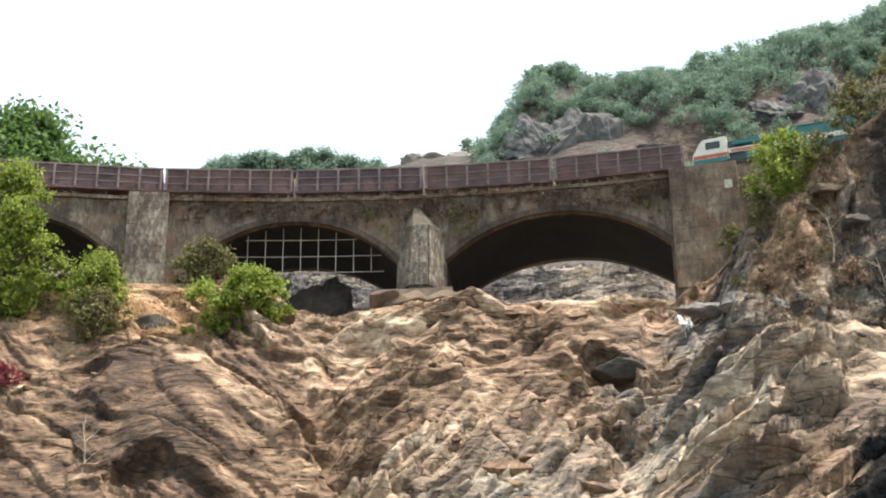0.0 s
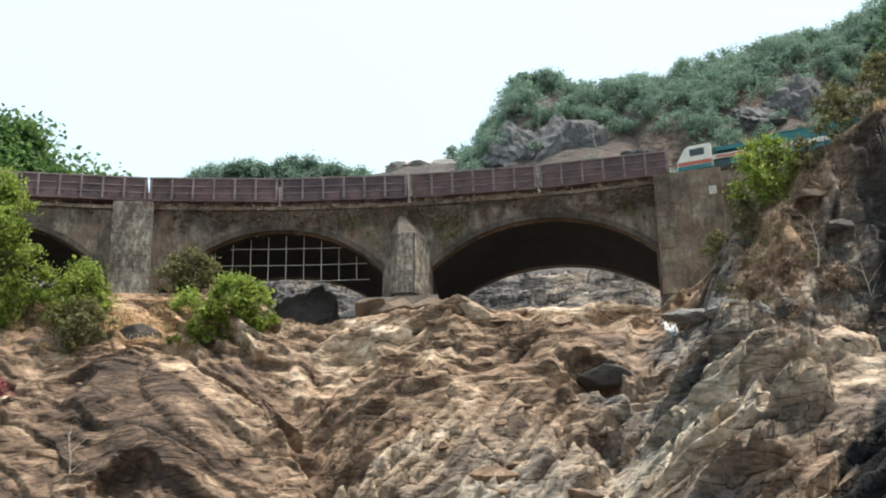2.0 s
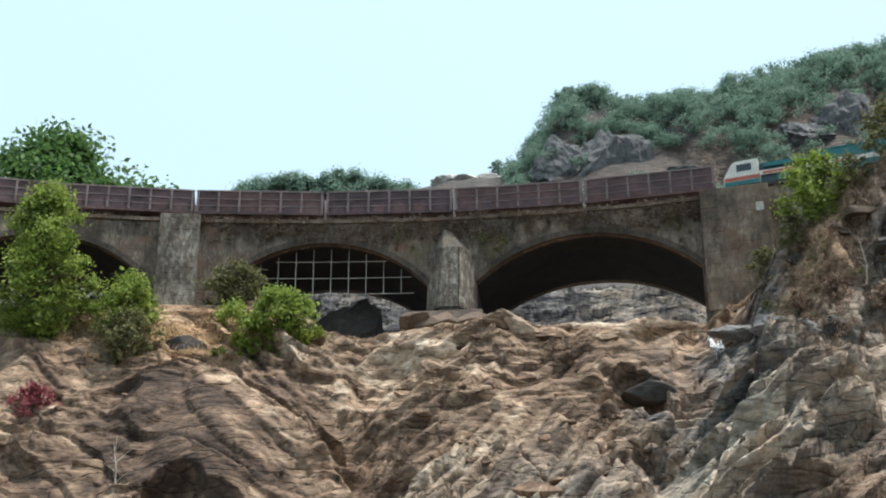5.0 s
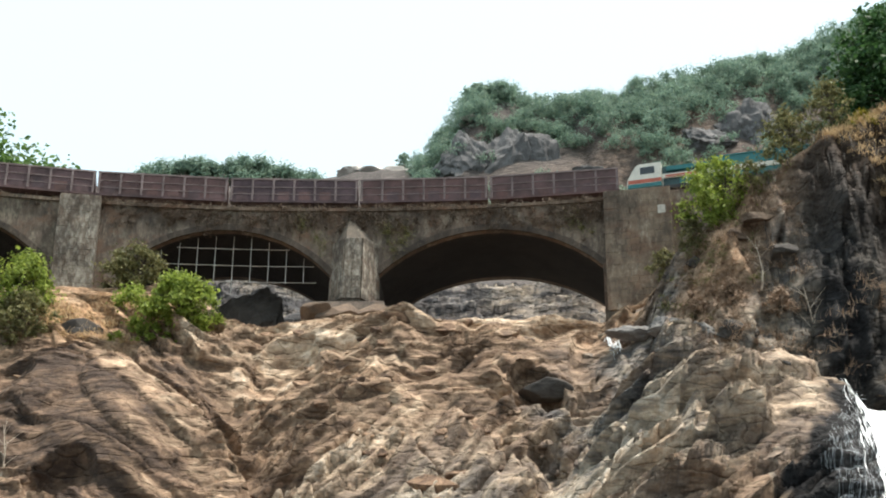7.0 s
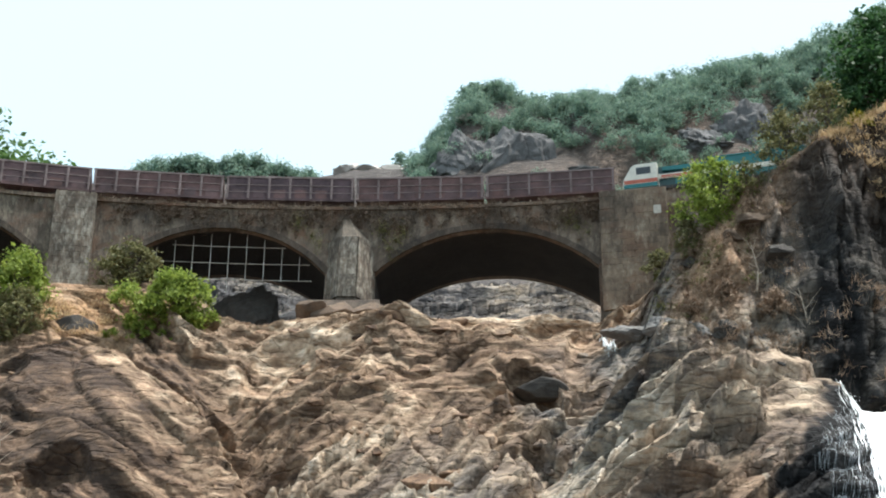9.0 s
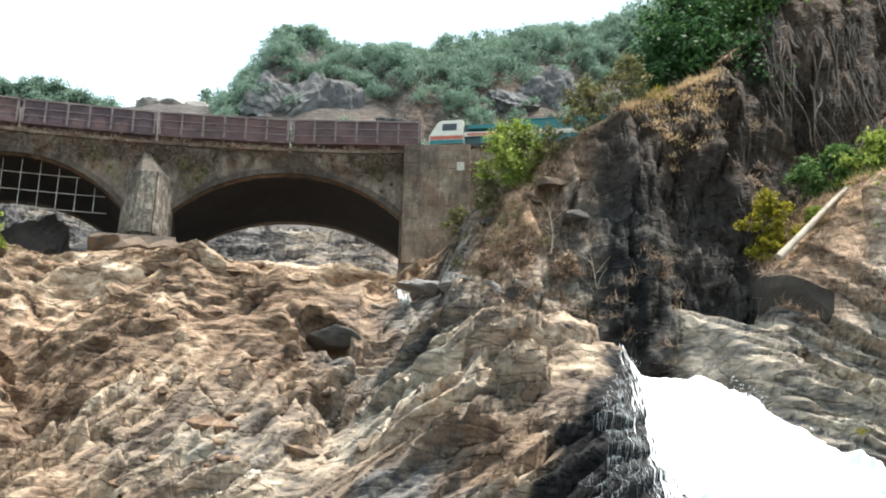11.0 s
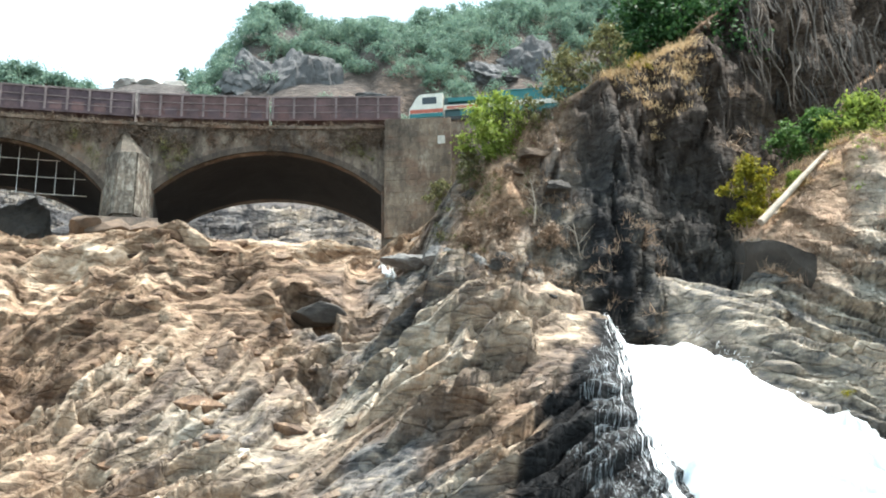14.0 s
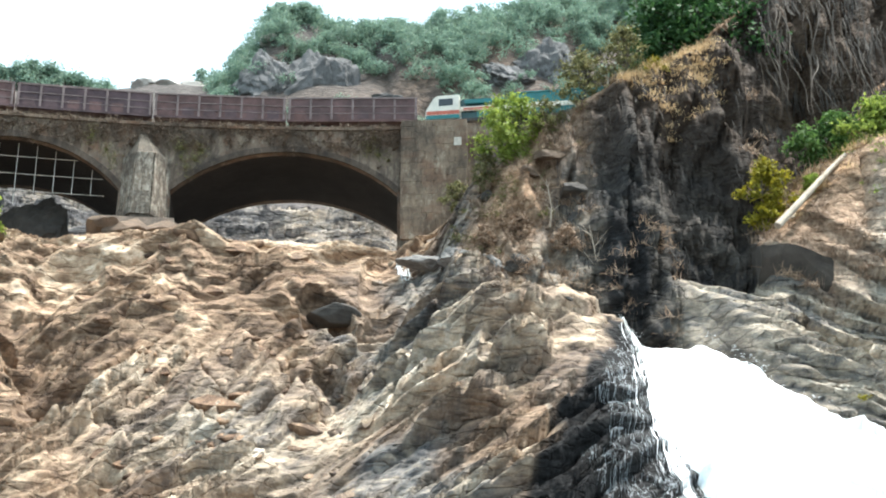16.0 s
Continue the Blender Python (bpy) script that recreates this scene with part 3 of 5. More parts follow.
SOIL = np.maximum.reduce([1.8 * hump(X, Y, -26.5, 94.4, 6, 2.4) * (0.8 + soft), 0.8 * hump(X, Y, -45, 80, 7, 6) * (0.5 + soft),
                          1.3 * sstep(25.5, 28, X) * sstep(87.6, 88.6, Y + 0.8 * soft) * (1 - sstep(36, 38, X)) * (0.8 + 0.5 * soft),
                          sstep(36, 38, X) * sstep(82, 84, Y) * (0.65 + 0.7 * soft), 0.6 * hump(X, Y, 19, 89, 4, 3) * (0.6 + soft)])
# real wet rock beside the water; cliff and gully get painted shade
WET_OR_SHADED = np.maximum.reduce([sstep(-0.5, 0.6, X + 3.0 * soft + 1.2 * fbm(X * 0.9, Y * 0.9, 3, 66) - (24.5 - 0.62 * (81.0 - Y)) - 0.8 * sstep(80, 81.4, Y)) * sstep(0, 1.5, 27.5 - X) * sstep(0, 1, 82 - Y), 1.1 * hump(X, Y, 26.5, 85.5, 4.0, 2.6), 0.6 * hump(X, Y, 21.5, 85.5, 4.0, 1.6) * (0.9 + soft), sstep(1.9, 0.4, X + 1.6 * soft - np.interp(Y, [62, 68, 73, 76, 79, 81.6], [48, 44, 38.6, 34.2, 31.8, 30.6])) * (0.55 + soft) * (X > 30) * sstep(0, 1, 82.2 - Y),
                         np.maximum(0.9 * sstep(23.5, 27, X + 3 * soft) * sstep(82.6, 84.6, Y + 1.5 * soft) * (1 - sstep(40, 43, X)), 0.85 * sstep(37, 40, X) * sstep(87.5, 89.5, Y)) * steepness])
slope = grid_mesh("rock_slope", xs, ys, PZ, ROCK, PX - X, PY - Y, (("grey_rock", GREY), ("scrub", SCRUB), ("soil", SOIL), ("wet_or_shaded", WET_OR_SHADED), ("slab_tone", SLABS)))
tagged(slope, "brown and grey layered rock slope with ledges and a shaded cliff", "rock", kind="structure")

# the ground far round it, in one sheet
def spread(lo, hi, near_lo, near_hi, step):
    v = list(np.arange(near_lo, near_hi + 0.1, step))
    d, a, b = step, near_lo, near_hi
    while a > lo or b < hi:
        d *= 1.35
        a, b = a - d, b + d
        v = ([max(a, lo)] if v[0] > lo else []) + v + ([min(b, hi)] if v[-1] < hi else [])
    return np.array(v)


def hills(x, y):
    crest = np.interp(x, [-600, -200, -150, -60, -30, -12, -6, 4, 12, 25, 45, 70, 78, 105, 134, 200, 260, 600], [205, 212, 222, 218, 226, 227, 226, 239, 256, 256, 250, 249, 257, 265, 275, 308, 340, 430])
    rise = sstep(375, 470, y + 12 * fbm(x * 0.03, y * 0.01, 3, 70)) * (1 - 0.25 * sstep(480, 700, y))
    # bare crags part-way up
    crag = sstep(0, 5, y - 410 - 0.10 * x - 60 * fbm(x * 0.03, y * 0.004, 4, 71)) - 0.5
    base = land(np.full_like(x, -8.0), y)
    z = base + (crest - base) * np.where(y > 300, rise, 0) + 9 * crag * np.where(y > 360, 1, 0) * sstep(-10, 10, x) * (1 - sstep(450, 470, y))
    return z + (71.5 - 2 * sstep(-90, -104, x)) * np.minimum(1, 2.0 * hump(x, y, -106, 610, 55, 34))


gx, gy = spread(-2500, 2500, -90, 300, 4.0), spread(-1500, 3000, -60, 480, 4.0)
GX, GY = np.meshgrid(gx, gy)
GZ = np.where(GY > 118, np.maximum(hills(GX, GY), np.where(GY < 300, land(GX, GY), -1e9)), land(GX, GY))
GZ = GZ + 5 * fbm(GX * 0.05, GY * 0.05, 4, 77) * sstep(150, 380, GY)
inside = (GX > -52) & (GX < 62) & (GY > 60) & (GY < 137)
GZ = np.where(inside, np.minimum(GZ - 4.0, 34), GZ)
GZ = np.where((GX > 40) & (GY < 140), np.minimum(GZ, 50), GZ)
bare = np.zeros(GX.shape)
ground = grid_mesh("ground", gx, gy, GZ, ROCK, masks=(("grey_rock", 0.9 + fbm(GX * 0.02, GY * 0.02, 3, 80)), ("scrub", 0.12 * sstep(100, 200, GY)), ("soil", bare), ("wet_or_shaded", bare), ("slab_tone", bare + 0.08)))
tagged(ground, "rocky ground and wooded hillside rising behind the viaduct", "ground", kind="structure")


# ---- viaduct ----
viaduct = empty("railway_viaduct", Matrix(), "old stone railway viaduct with arches, overgrown brown masonry", "bridge")
WIDTH = 11.0
# centre, half span, crown, springing height of each arch
ARCHES = [(-30.5, 8.3, 46.2, 42.2), (-8.3, 8.3, 46.1, 42.2), (12.8, 8.9, 45.95, 42.3)]


def soffit(s):
    """Height of the underside of an arch at s, or None in solid wall."""
    for c, h, crown, spring in ARCHES:
        if abs(s - c) < h - 1e-6:
            d = crown - spring
            r = (h * h + d * d) / (2 * d)
            return crown - r + math.sqrt(r * r - (s - c) ** 2)
    return None


def face_wall(name, off, thick, label):
    """Spandrel wall on the curve, pierced by the arches."""
    bm = bmesh.new()
    s_values = sorted({round(-44 + 0.4 * i, 2) for i in range(220)} | {round(c + q * h, 3) for c, h, _, _ in ARCHES for q in (-1, 1)})
    for s0, s1 in zip(s_values, s_values[1:]):
        sm = (s0 + s1) / 2
        open_here = soffit(sm) is not None
        lows = []
        for s in (s0, s1):
            low = 36.0
            if open_here:
                for c, h, crown, spring in ARCHES:
                    if abs(sm - c) < h:
                        d = crown - spring
                        r = (h * h + d * d) / (2 * d)
                        low = crown - r + math.sqrt(max(r * r - (s - c) ** 2, 0))
            lows.append(low)
        levels = 5
        for k in range(levels):
            q = []
            for s, low in ((s0, lows[0]), (s1, lows[1])):
                for kk in (k, k + 1):
                    z = low + (DECK + 0.1 - low) * kk / levels
                    lean = (DECK - z) * -0.035
                    wear = 0.10 * noise.noise(Vector((s * 0.6, z * 0.6, 3)))
                    q.append(bm.verts.new(on_arc(s, off + lean + wear, z)))
            bm.faces.new((q[0], q[2], q[3], q[1]))
            if k == 0 and open_here:
                b0, b1 = bm.verts.new(on_arc(s0, off + thick, lows[0])), bm.verts.new(on_arc(s1, off + thick, lows[1]))
                bm.faces.new((q[0], b0, b1, q[2]))
    bmesh.ops.remove_doubles(bm, verts=bm.verts, dist=0.004)
    return part(name, bm, WALL, viaduct, label)


face_wall("spandrel_wall", 0.0, 0.8, "stained brown spandrel wall")
face_wall("spandrel_wall", WIDTH, -0.8, "stained brown spandrel wall")
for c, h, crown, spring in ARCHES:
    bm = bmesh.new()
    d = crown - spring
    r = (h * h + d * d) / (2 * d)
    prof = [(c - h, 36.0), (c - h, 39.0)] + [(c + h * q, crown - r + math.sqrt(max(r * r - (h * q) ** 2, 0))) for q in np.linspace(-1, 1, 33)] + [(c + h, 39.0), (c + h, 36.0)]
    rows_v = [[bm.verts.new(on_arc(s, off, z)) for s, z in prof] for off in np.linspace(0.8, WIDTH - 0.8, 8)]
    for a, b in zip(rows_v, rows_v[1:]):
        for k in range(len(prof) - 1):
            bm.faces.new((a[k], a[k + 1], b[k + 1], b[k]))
    part("arch_barrel", bm, SHADED_SOFFIT, viaduct, "arch underside painted near-black for shade")


def arc_block(bm, s0, s1, o0, o1, z0, z1, taper=0.0):
    """A block on the curve; taper: how much further out its foot stands."""
    n = max(1, int((s1 - s0) / 1.5))
    for k in range(n):
        a, b = s0 + (s1 - s0) * k / n, s0 + (s1 - s0) * (k + 1) / n
        v = [bm.verts.new(on_arc(s, o, z)) for z, ex in ((z0, taper), (z1, 0)) for s, o in ((a, o0 - ex), (b, o0 - ex), (b, o1), (a, o1))]
        for f in ((0, 1, 2, 3), (7, 6, 5, 4), (0, 4, 5, 1), (1, 5, 6, 2), (2, 6, 7, 3), (3, 7, 4, 0)):
            bm.faces.new([v[i] for i in f])
    bmesh.ops.remove_doubles(bm, verts=bm.verts, dist=0.003)
    bmesh.ops.recalc_face_normals(bm, faces=bm.faces)
    return bm


part("deck", arc_block(bmesh.new(), -50, 42, 0.05, WIDTH - 0.05, 46.6, DECK - 0.15), WALL, viaduct)
part("coping", arc_block(bmesh.new(), -44, 42, -0.22, 0.45, DECK - 0.1, DECK + 0.16), WALL, viaduct, "earth-covered coping along the edge")
part("ballast_bed", arc_block(bmesh.new(), -60, 42, 2.4, 8.2, DECK - 0.16, 48.85, 0.8), BALLAST, viaduct)
for off in (4.7 - 0.84, 4.7 + 0.84):
    part("rail", arc_block(bmesh.new(), -60, 42, off - 0.035, off + 0.035, 48.8, 49.1), RAIL, viaduct)

by_label = {}
# pilasters, abutment and cutwater pier cores
part("pilaster", arc_block(bmesh.new(), -21.7, -18.5, -0.75, 0.2, 37.0, DECK + 0.3, 0.35), MORTAR, viaduct)
by_label["abutment"] = part("abutment", arc_block(bmesh.new(), 22.0, 27.3, -0.85, 0.2, 36.0, DECK + 0.3, 0.5), MORTAR, viaduct)
part("abutment_wing", arc_block(bmesh.new(), 27.3, 42.0, -0.35, 0.2, 40.0, DECK + 0.2, 0.3), WALL, viaduct)
part("pier_footing", arc_block(bmesh.new(), -1.0, 4.6, -2.9, WIDTH + 0.4, 37.0, 38.95, 1.0), FOOTING, viaduct, "sloping stone pier footing")
part("pier_footing", arc_block(bmesh.new(), -22.6, -16.4, -1.6, WIDTH + 0.4, 36.0, 39.2, 0.2), WALL, viaduct)


def cut_outline(z):
    """Plan of the cutwater at a height: left corner, nose, right corner, as (s, off)."""
    t = (z - 39.3) / (47.3 - 39.3)
    return [(0.0 + 0.25 * t, 0.1), (1.15 + 0.25 * t, -2.4 + 1.5 * t), (2.6, -2.4 + 1.5 * t), (3.9 - 0.2 * t, 0.1)]


bm = bmesh.new()
lo = [bm.verts.new(on_arc(s, o + 0.05, 39.2)) for s, o in cut_outline(39.2)]
hi = [bm.verts.new(on_arc(s, o + 0.05, 44.9)) for s, o in cut_outline(44.9)]
tip = [bm.verts.new(on_arc(1.35, 0.0, 47.3)), bm.verts.new(on_arc(1.7, 0.0, 47.2))]
for k in range(3):
    bm.faces.new((lo[k], lo[k + 1], hi[k + 1], hi[k]))
bm.faces.new((hi[0], hi[1], tip[0]))
bm.faces.new((hi[1], hi[2], tip[1], tip[0]))
bm.faces.new((hi[2], hi[3], tip[1]))
cutwater = part("cutwater", bm, MORTAR, viaduct, "pointed stone cutwater with a sloped cap")

part("pale_patch", arc_block(bmesh.new(), 26.25, 26.85, -1.12, -0.9, 45.9, 46.6), PLASTER, by_label["abutment"], "pale plaster patch")

# steel lattice across one arch
lattice = empty("steel_lattice", Matrix(), "thin steel lattice screen across a viaduct arch", "lattice")
LOFF = 1.2
for k, s in enumerate(np.arange(-13.6, -1.0, 1.42)):
    top_z = (soffit(s) or 46) - 0.05
    if k > 6:
        top_z = min(top_z, 45.0 - 0.5 * (k - 7))
    part("upright", rod(bmesh.new(), on_arc(s, LOFF, 41.0 if k == 4 else 42.0), on_arc(s, LOFF, top_z), 0.036), STEEL, lattice)
for z, a, b in ((42.05, -13.7, -1.2), (43.45, -13.7, -1.4), (44.9, -12.4, -3.4)):
    bm = bmesh.new()
    tube(bm, [on_arc(s, LOFF - 0.08, z) for s in np.linspace(a, b, 9)], 0.036, 0.036)
    part("crossbar", bm, STEEL, lattice)


# ---- train ----
TRACK = 4.7
RAILTOP = 49.1


def on_track(s):
    """Pose of a vehicle whose middle is s along the front face's curve: x forward, y away from the viewer."""
    p = on_arc(s, TRACK, RAILTOP)
    return pose(p.x, p.y, p.z, 0, 0, -math.degrees(s / RAD))


def bogie(parent, x, half_base, wheel_r):
    b = part("bogie", boxed(x - half_base - 0.5, -0.95, 0.42, x + half_base + 0.5, 0.95, 0.72, 0.04), BLACK, parent)
    for dx in (-half_base, half_base):
        for y in (-0.8, 0.8):
            bm = rod(bmesh.new(), (x + dx, y - 0.06, wheel_r), (x + dx, y + 0.06, wheel_r), wheel_r, sides=20)
            rod(bm, (x + dx, y - 0.16, wheel_r), (x + dx, y + 0.16, wheel_r), 0.14, sides=10)
            part("wheel", bm, BLACK, b)
    return b


def wagon_at(m):
    w = empty("ore_wagon", m, "rusty maroon open-top ore wagon with ribbed sides", "wagon", "wagons of the train")
    L = 5.36
    bm = bmesh.new()
    for y in (-1.55, 1.47):
        box(bm, -L, y, 1.12, L, y + 0.08, 3.12)
    for x in (-L, L - 0.08):
        box(bm, x, -1.55, 1.12, x + 0.08, 1.55, 3.12)
    box(bm, -L, -1.55, 1.02, L, 1.55, 1.14)
    part("body", bm, RUST, w)
    for y in (-1.62, 1.44):
        part("top_rail", boxed(-L - 0.04, y, 3.06, L + 0.04, y + 0.18, 3.22, 0.02), RUST_RIB, w)
        part("sill", boxed(-L - 0.04, y - 0.02, 0.98, L + 0.04, y + 0.2, 1.2, 0.02), RUST, w)
        for z in (1.72, 2.36):
            part("mid_rail", boxed(-L, y + 0.02, z, L, y + 0.14, z + 0.07, 0.01), RUST_RIB, w)
    for y, d in ((-1.67, 0.12), (1.55, 0.12)):
        for k in range(7):
            x = -L + 0.12 + k * (2 * L - 0.24) / 6
            part("rib", boxed(x - 0.085, y, 1.15, x + 0.085, y + d, 3.08, 0.015), RUST_RIB, w)
    for k in range(6):
        x = -L + 0.99 + k * 1.745
        part("door_flap", boxed(x - 0.48, -1.585, 1.24, x + 0.48, -1.545, 1.98, 0.01), RUST, w)
    part("underframe", boxed(-L, -0.5, 0.8, L, 0.5, 1.02), BLACK, w)
    for x in (-3.4, 3.4):
        bogie(w, x, 1.0, 0.5)
    for sx in (-1, 1):
        bm = boxed(min(sx * L, sx * (L + 0.55)), -0.15, 0.85, max(sx * L, sx * (L + 0.55)), 0.15, 1.1, 0.03)
        part("coupler", bm, BLACK, w)
    return w


PITCH_S = 11.0 * RAD / 120.0
FIRST = 18.76 * RAD / 120.0 - PITCH_S / 2 + 5.0
first_wagon = wagon_at(on_track(FIRST))
for k in range(1, 10):
    copy_thing(first_wagon, on_track(FIRST - k * PITCH_S))


def locomotive(m, name, label, hood, band, band2, cab_paint, cab_low, rear):
    e = empty(name, m @ Matrix.Diagonal((1, 1, 0.84, 1)), label, "locomotive")
    F = 10.4
    part("frame", boxed(-F, -1.45, 1.15, F, 1.45, 1.55, 0.04), BLACK, e)
    part("fuel_tank", boxed(-3.0, -1.35, 0.35, 3.0, 1.35, 1.15, 0.12), BLACK, e)
    # cab with raked nose
    bm = bmesh.new()
    prof = [(-F, 1.55), (-F + 0.05, 2.55), (-F + 0.75, 3.95), (-F + 1.1, 4.15), (-F + 2.9, 4.15), (-F + 2.9, 1.55)]
    a = [bm.verts.new((x, -1.5, z)) for x, z in prof]
    b = [bm.verts.new((x, 1.5, z)) for x, z in prof]
    bm.faces.new(a)
    bm.faces.new(b[::-1])
    for k in range(len(prof)):
        bm.faces.new((a[k], b[k], b[(k + 1) % len(prof)], a[(k + 1) % len(prof)]))
    bmesh.ops.recalc_face_normals(bm, faces=bm.faces)
    bmesh.ops.bevel(bm, geom=list(bm.edges), offset=0.06, segments=2, affect='EDGES')
    cab = part("cab", bm, cab_paint, e)
    part("cab_window", boxed(-F + 1.15, -1.53, 3.0, -F + 2.35, -1.47, 3.75, 0.02), GLASS_DARK, cab, "dark cab side window")
    part("cab_stripe", boxed(-F + 0.12, -1.515, 2.05, -F + 2.88, -1.49, 2.45), band2, cab)
    part("cab_skirt", boxed(-F + 0.08, -1.52, 1.56, -F + 2.88, -1.49, 2.0), cab_low, cab)
    # short low stretch, main hood and rear hood
    part("equipment_hood", boxed(-F + 2.92, -1.2, 1.56, -F + 7.0, 1.2, 3.75, 0.06), rear, e)
    part("blower_duct", boxed(-F + 3.3, -1.42, 3.1, -F + 6.6, -1.2, 3.6, 0.05), hood, e)
    part("side_door", boxed(-F + 4.3, -1.24, 1.7, -F + 5.2, -1.19, 2.9, 0.02), hood, e)
    part("main_hood", boxed(-F + 7.0, -1.3, 1.56, F - 4.4, 1.3, 4.05, 0.08), hood, e)
    part("cantrail", boxed(-F + 7.0, -1.36, 3.95, F - 4.4, -1.2, 4.1, 0.02), hood, e)
    part("hood_band", boxed(-F + 2.95, -1.335, 2.35, F - 4.5, -1.3, 2.85, 0.01), band, e, "pale band along the hood")
    for x0, x1 in ((-F + 3.2, -F + 6.0), (F - 8.0, F - 5.0)):
        part("hood_stripe", boxed(x0, -1.352, 2.42, x1, -1.336, 2.72), band2, e)
    part("rear_hood", boxed(F - 4.36, -1.25, 1.56, F - 0.35, 1.25, 3.85, 0.06), rear, e)
    for k in range(5):
        x = F - 4.0 + k * 0.72
        part("grille", boxed(x, -1.28, 2.6, x + 0.6, -1.24, 3.55, 0.01), BLACK, e)
    for k in range(9):
        x = -F + 7.4 + k * 0.92
        part("hood_door", boxed(x, -1.325, 1.7, x + 0.8, -1.295, 2.3, 0.01), hood, e)
    bm = bmesh.new()
    for k in range(10):
        x = -F + 3.0 + k * 1.9
        rod(bm, (x, -1.44, 1.5), (x, -1.44, 2.45), 0.022, sides=6)
    rod(bm, (-F + 3.0, -1.44, 2.45), (F - 0.4, -1.44, 2.45), 0.022, sides=6)
    part("handrail", bm, cab_paint, e)
    for x in (-6.6, 6.6):
        bogie(e, x, 1.8, 0.5)
    for sx in (-1, 1):
        part("coupler", boxed(min(sx * F, sx * (F + 0.5)), -0.18, 0.8, max(sx * F, sx * (F + 0.5)), 0.18, 1.1, 0.03), BLACK, e)
        part("snow_guard", boxed(min(sx * F, sx * (F - 0.3)), -1.35, 0.3, max(sx * F, sx * (F - 0.3)), 1.35, 1.15, 0.05), BLACK, e)
    return e


GLASS_DARK, gnt, gb = material("tinted_window")
gb.inputs["Base Color"].default_value = (0.02, 0.025, 0.03, 1)
gb.inputs["Roughness"].default_value = 0.12
TEAL = plain("teal_paint", (0.012, 0.15, 0.15), 0.45, vary=0.25)
DEEP_GREEN = plain("dark_green_paint", (0.014, 0.055, 0.055), 0.5, vary=0.3)
CREAM = plain("cream_paint", (0.72, 0.68, 0.58), 0.45, vary=0.15)
ORANGE_RED = plain("orange_red_paint", (0.45, 0.10, 0.05), 0.5, vary=0.2)
LOCO_S = 18.9 * RAD / 120.0 + 10.9 * RAD / 120.9 + 5.0
locomotive(on_track(LOCO_S), "diesel_locomotive", "teal diesel locomotive with a cream cab and red-white stripes", TEAL, CREAM, ORANGE_RED, CREAM, TEAL, DEEP_GREEN)


# ---- plants ----
def leaf_quads(rng, centres, radii, count, size, flat=0.75, outward=0.5):
    """Small leaves on and in uneven clumps: vertices and faces."""
    centres, radii = np.asarray(centres, float), np.asarray(radii, float)
    w = radii ** 2
    pick = rng.choice(len(centres), count, p=w / w.sum())
    d = rng.normal(size=(count, 3))
    d /= np.linalg.norm(d, axis=1)[:, None]
    if outward < 0.8:
        rr = radii[pick] * np.clip(np.abs(rng.normal(0.55, 0.5, count)), 0, 1.45)
    else:
        rr = radii[pick] * (0.30 + 0.85 * rng.random(count)) * (1 + 0.45 * (rng.random(count) < 0.22))
    p = centres[pick] + d * rr[:, None] * np.array([1, 1, flat])
    n = d * outward + rng.normal(size=(count, 3)) * (0.7 if outward < 0.8 else 0.35) + np.array([0, 0, 0.4])
    n /= np.linalg.norm(n, axis=1)[:, None]
    a = np.cross(n, rng.normal(size=(count, 3)))
    a /= np.linalg.norm(a, axis=1)[:, None]
    b = np.cross(n, a)
    s = size * (0.6 + 0.8 * rng.random(count))[:, None]
    v = np.stack([p - a * s, p + b * s * 0.5, p + a * s, p - b * s * 0.5], 1).reshape(-1, 3)
    f = np.arange(count * 4).reshape(-1, 4)
    return v, f


def leaf_mesh(name, v, f, mat, parent=None):
    me = bpy.data.meshes.new(name)
    me.vertices.add(len(v))
    me.vertices.foreach_set("co", v.ravel())
    me.loops.add(f.size)
    me.loops.foreach_set("vertex_index", f.ravel().astype(np.int32))
    me.polygons.add(len(f))
    me.polygons.foreach_set("loop_start", np.arange(0, f.size, f.shape[1], dtype=np.int32))
    me.update(calc_edges=True)
    me.materials.append(mat)
    ob = new(name, me)
    ob.parent = parent
    return ob


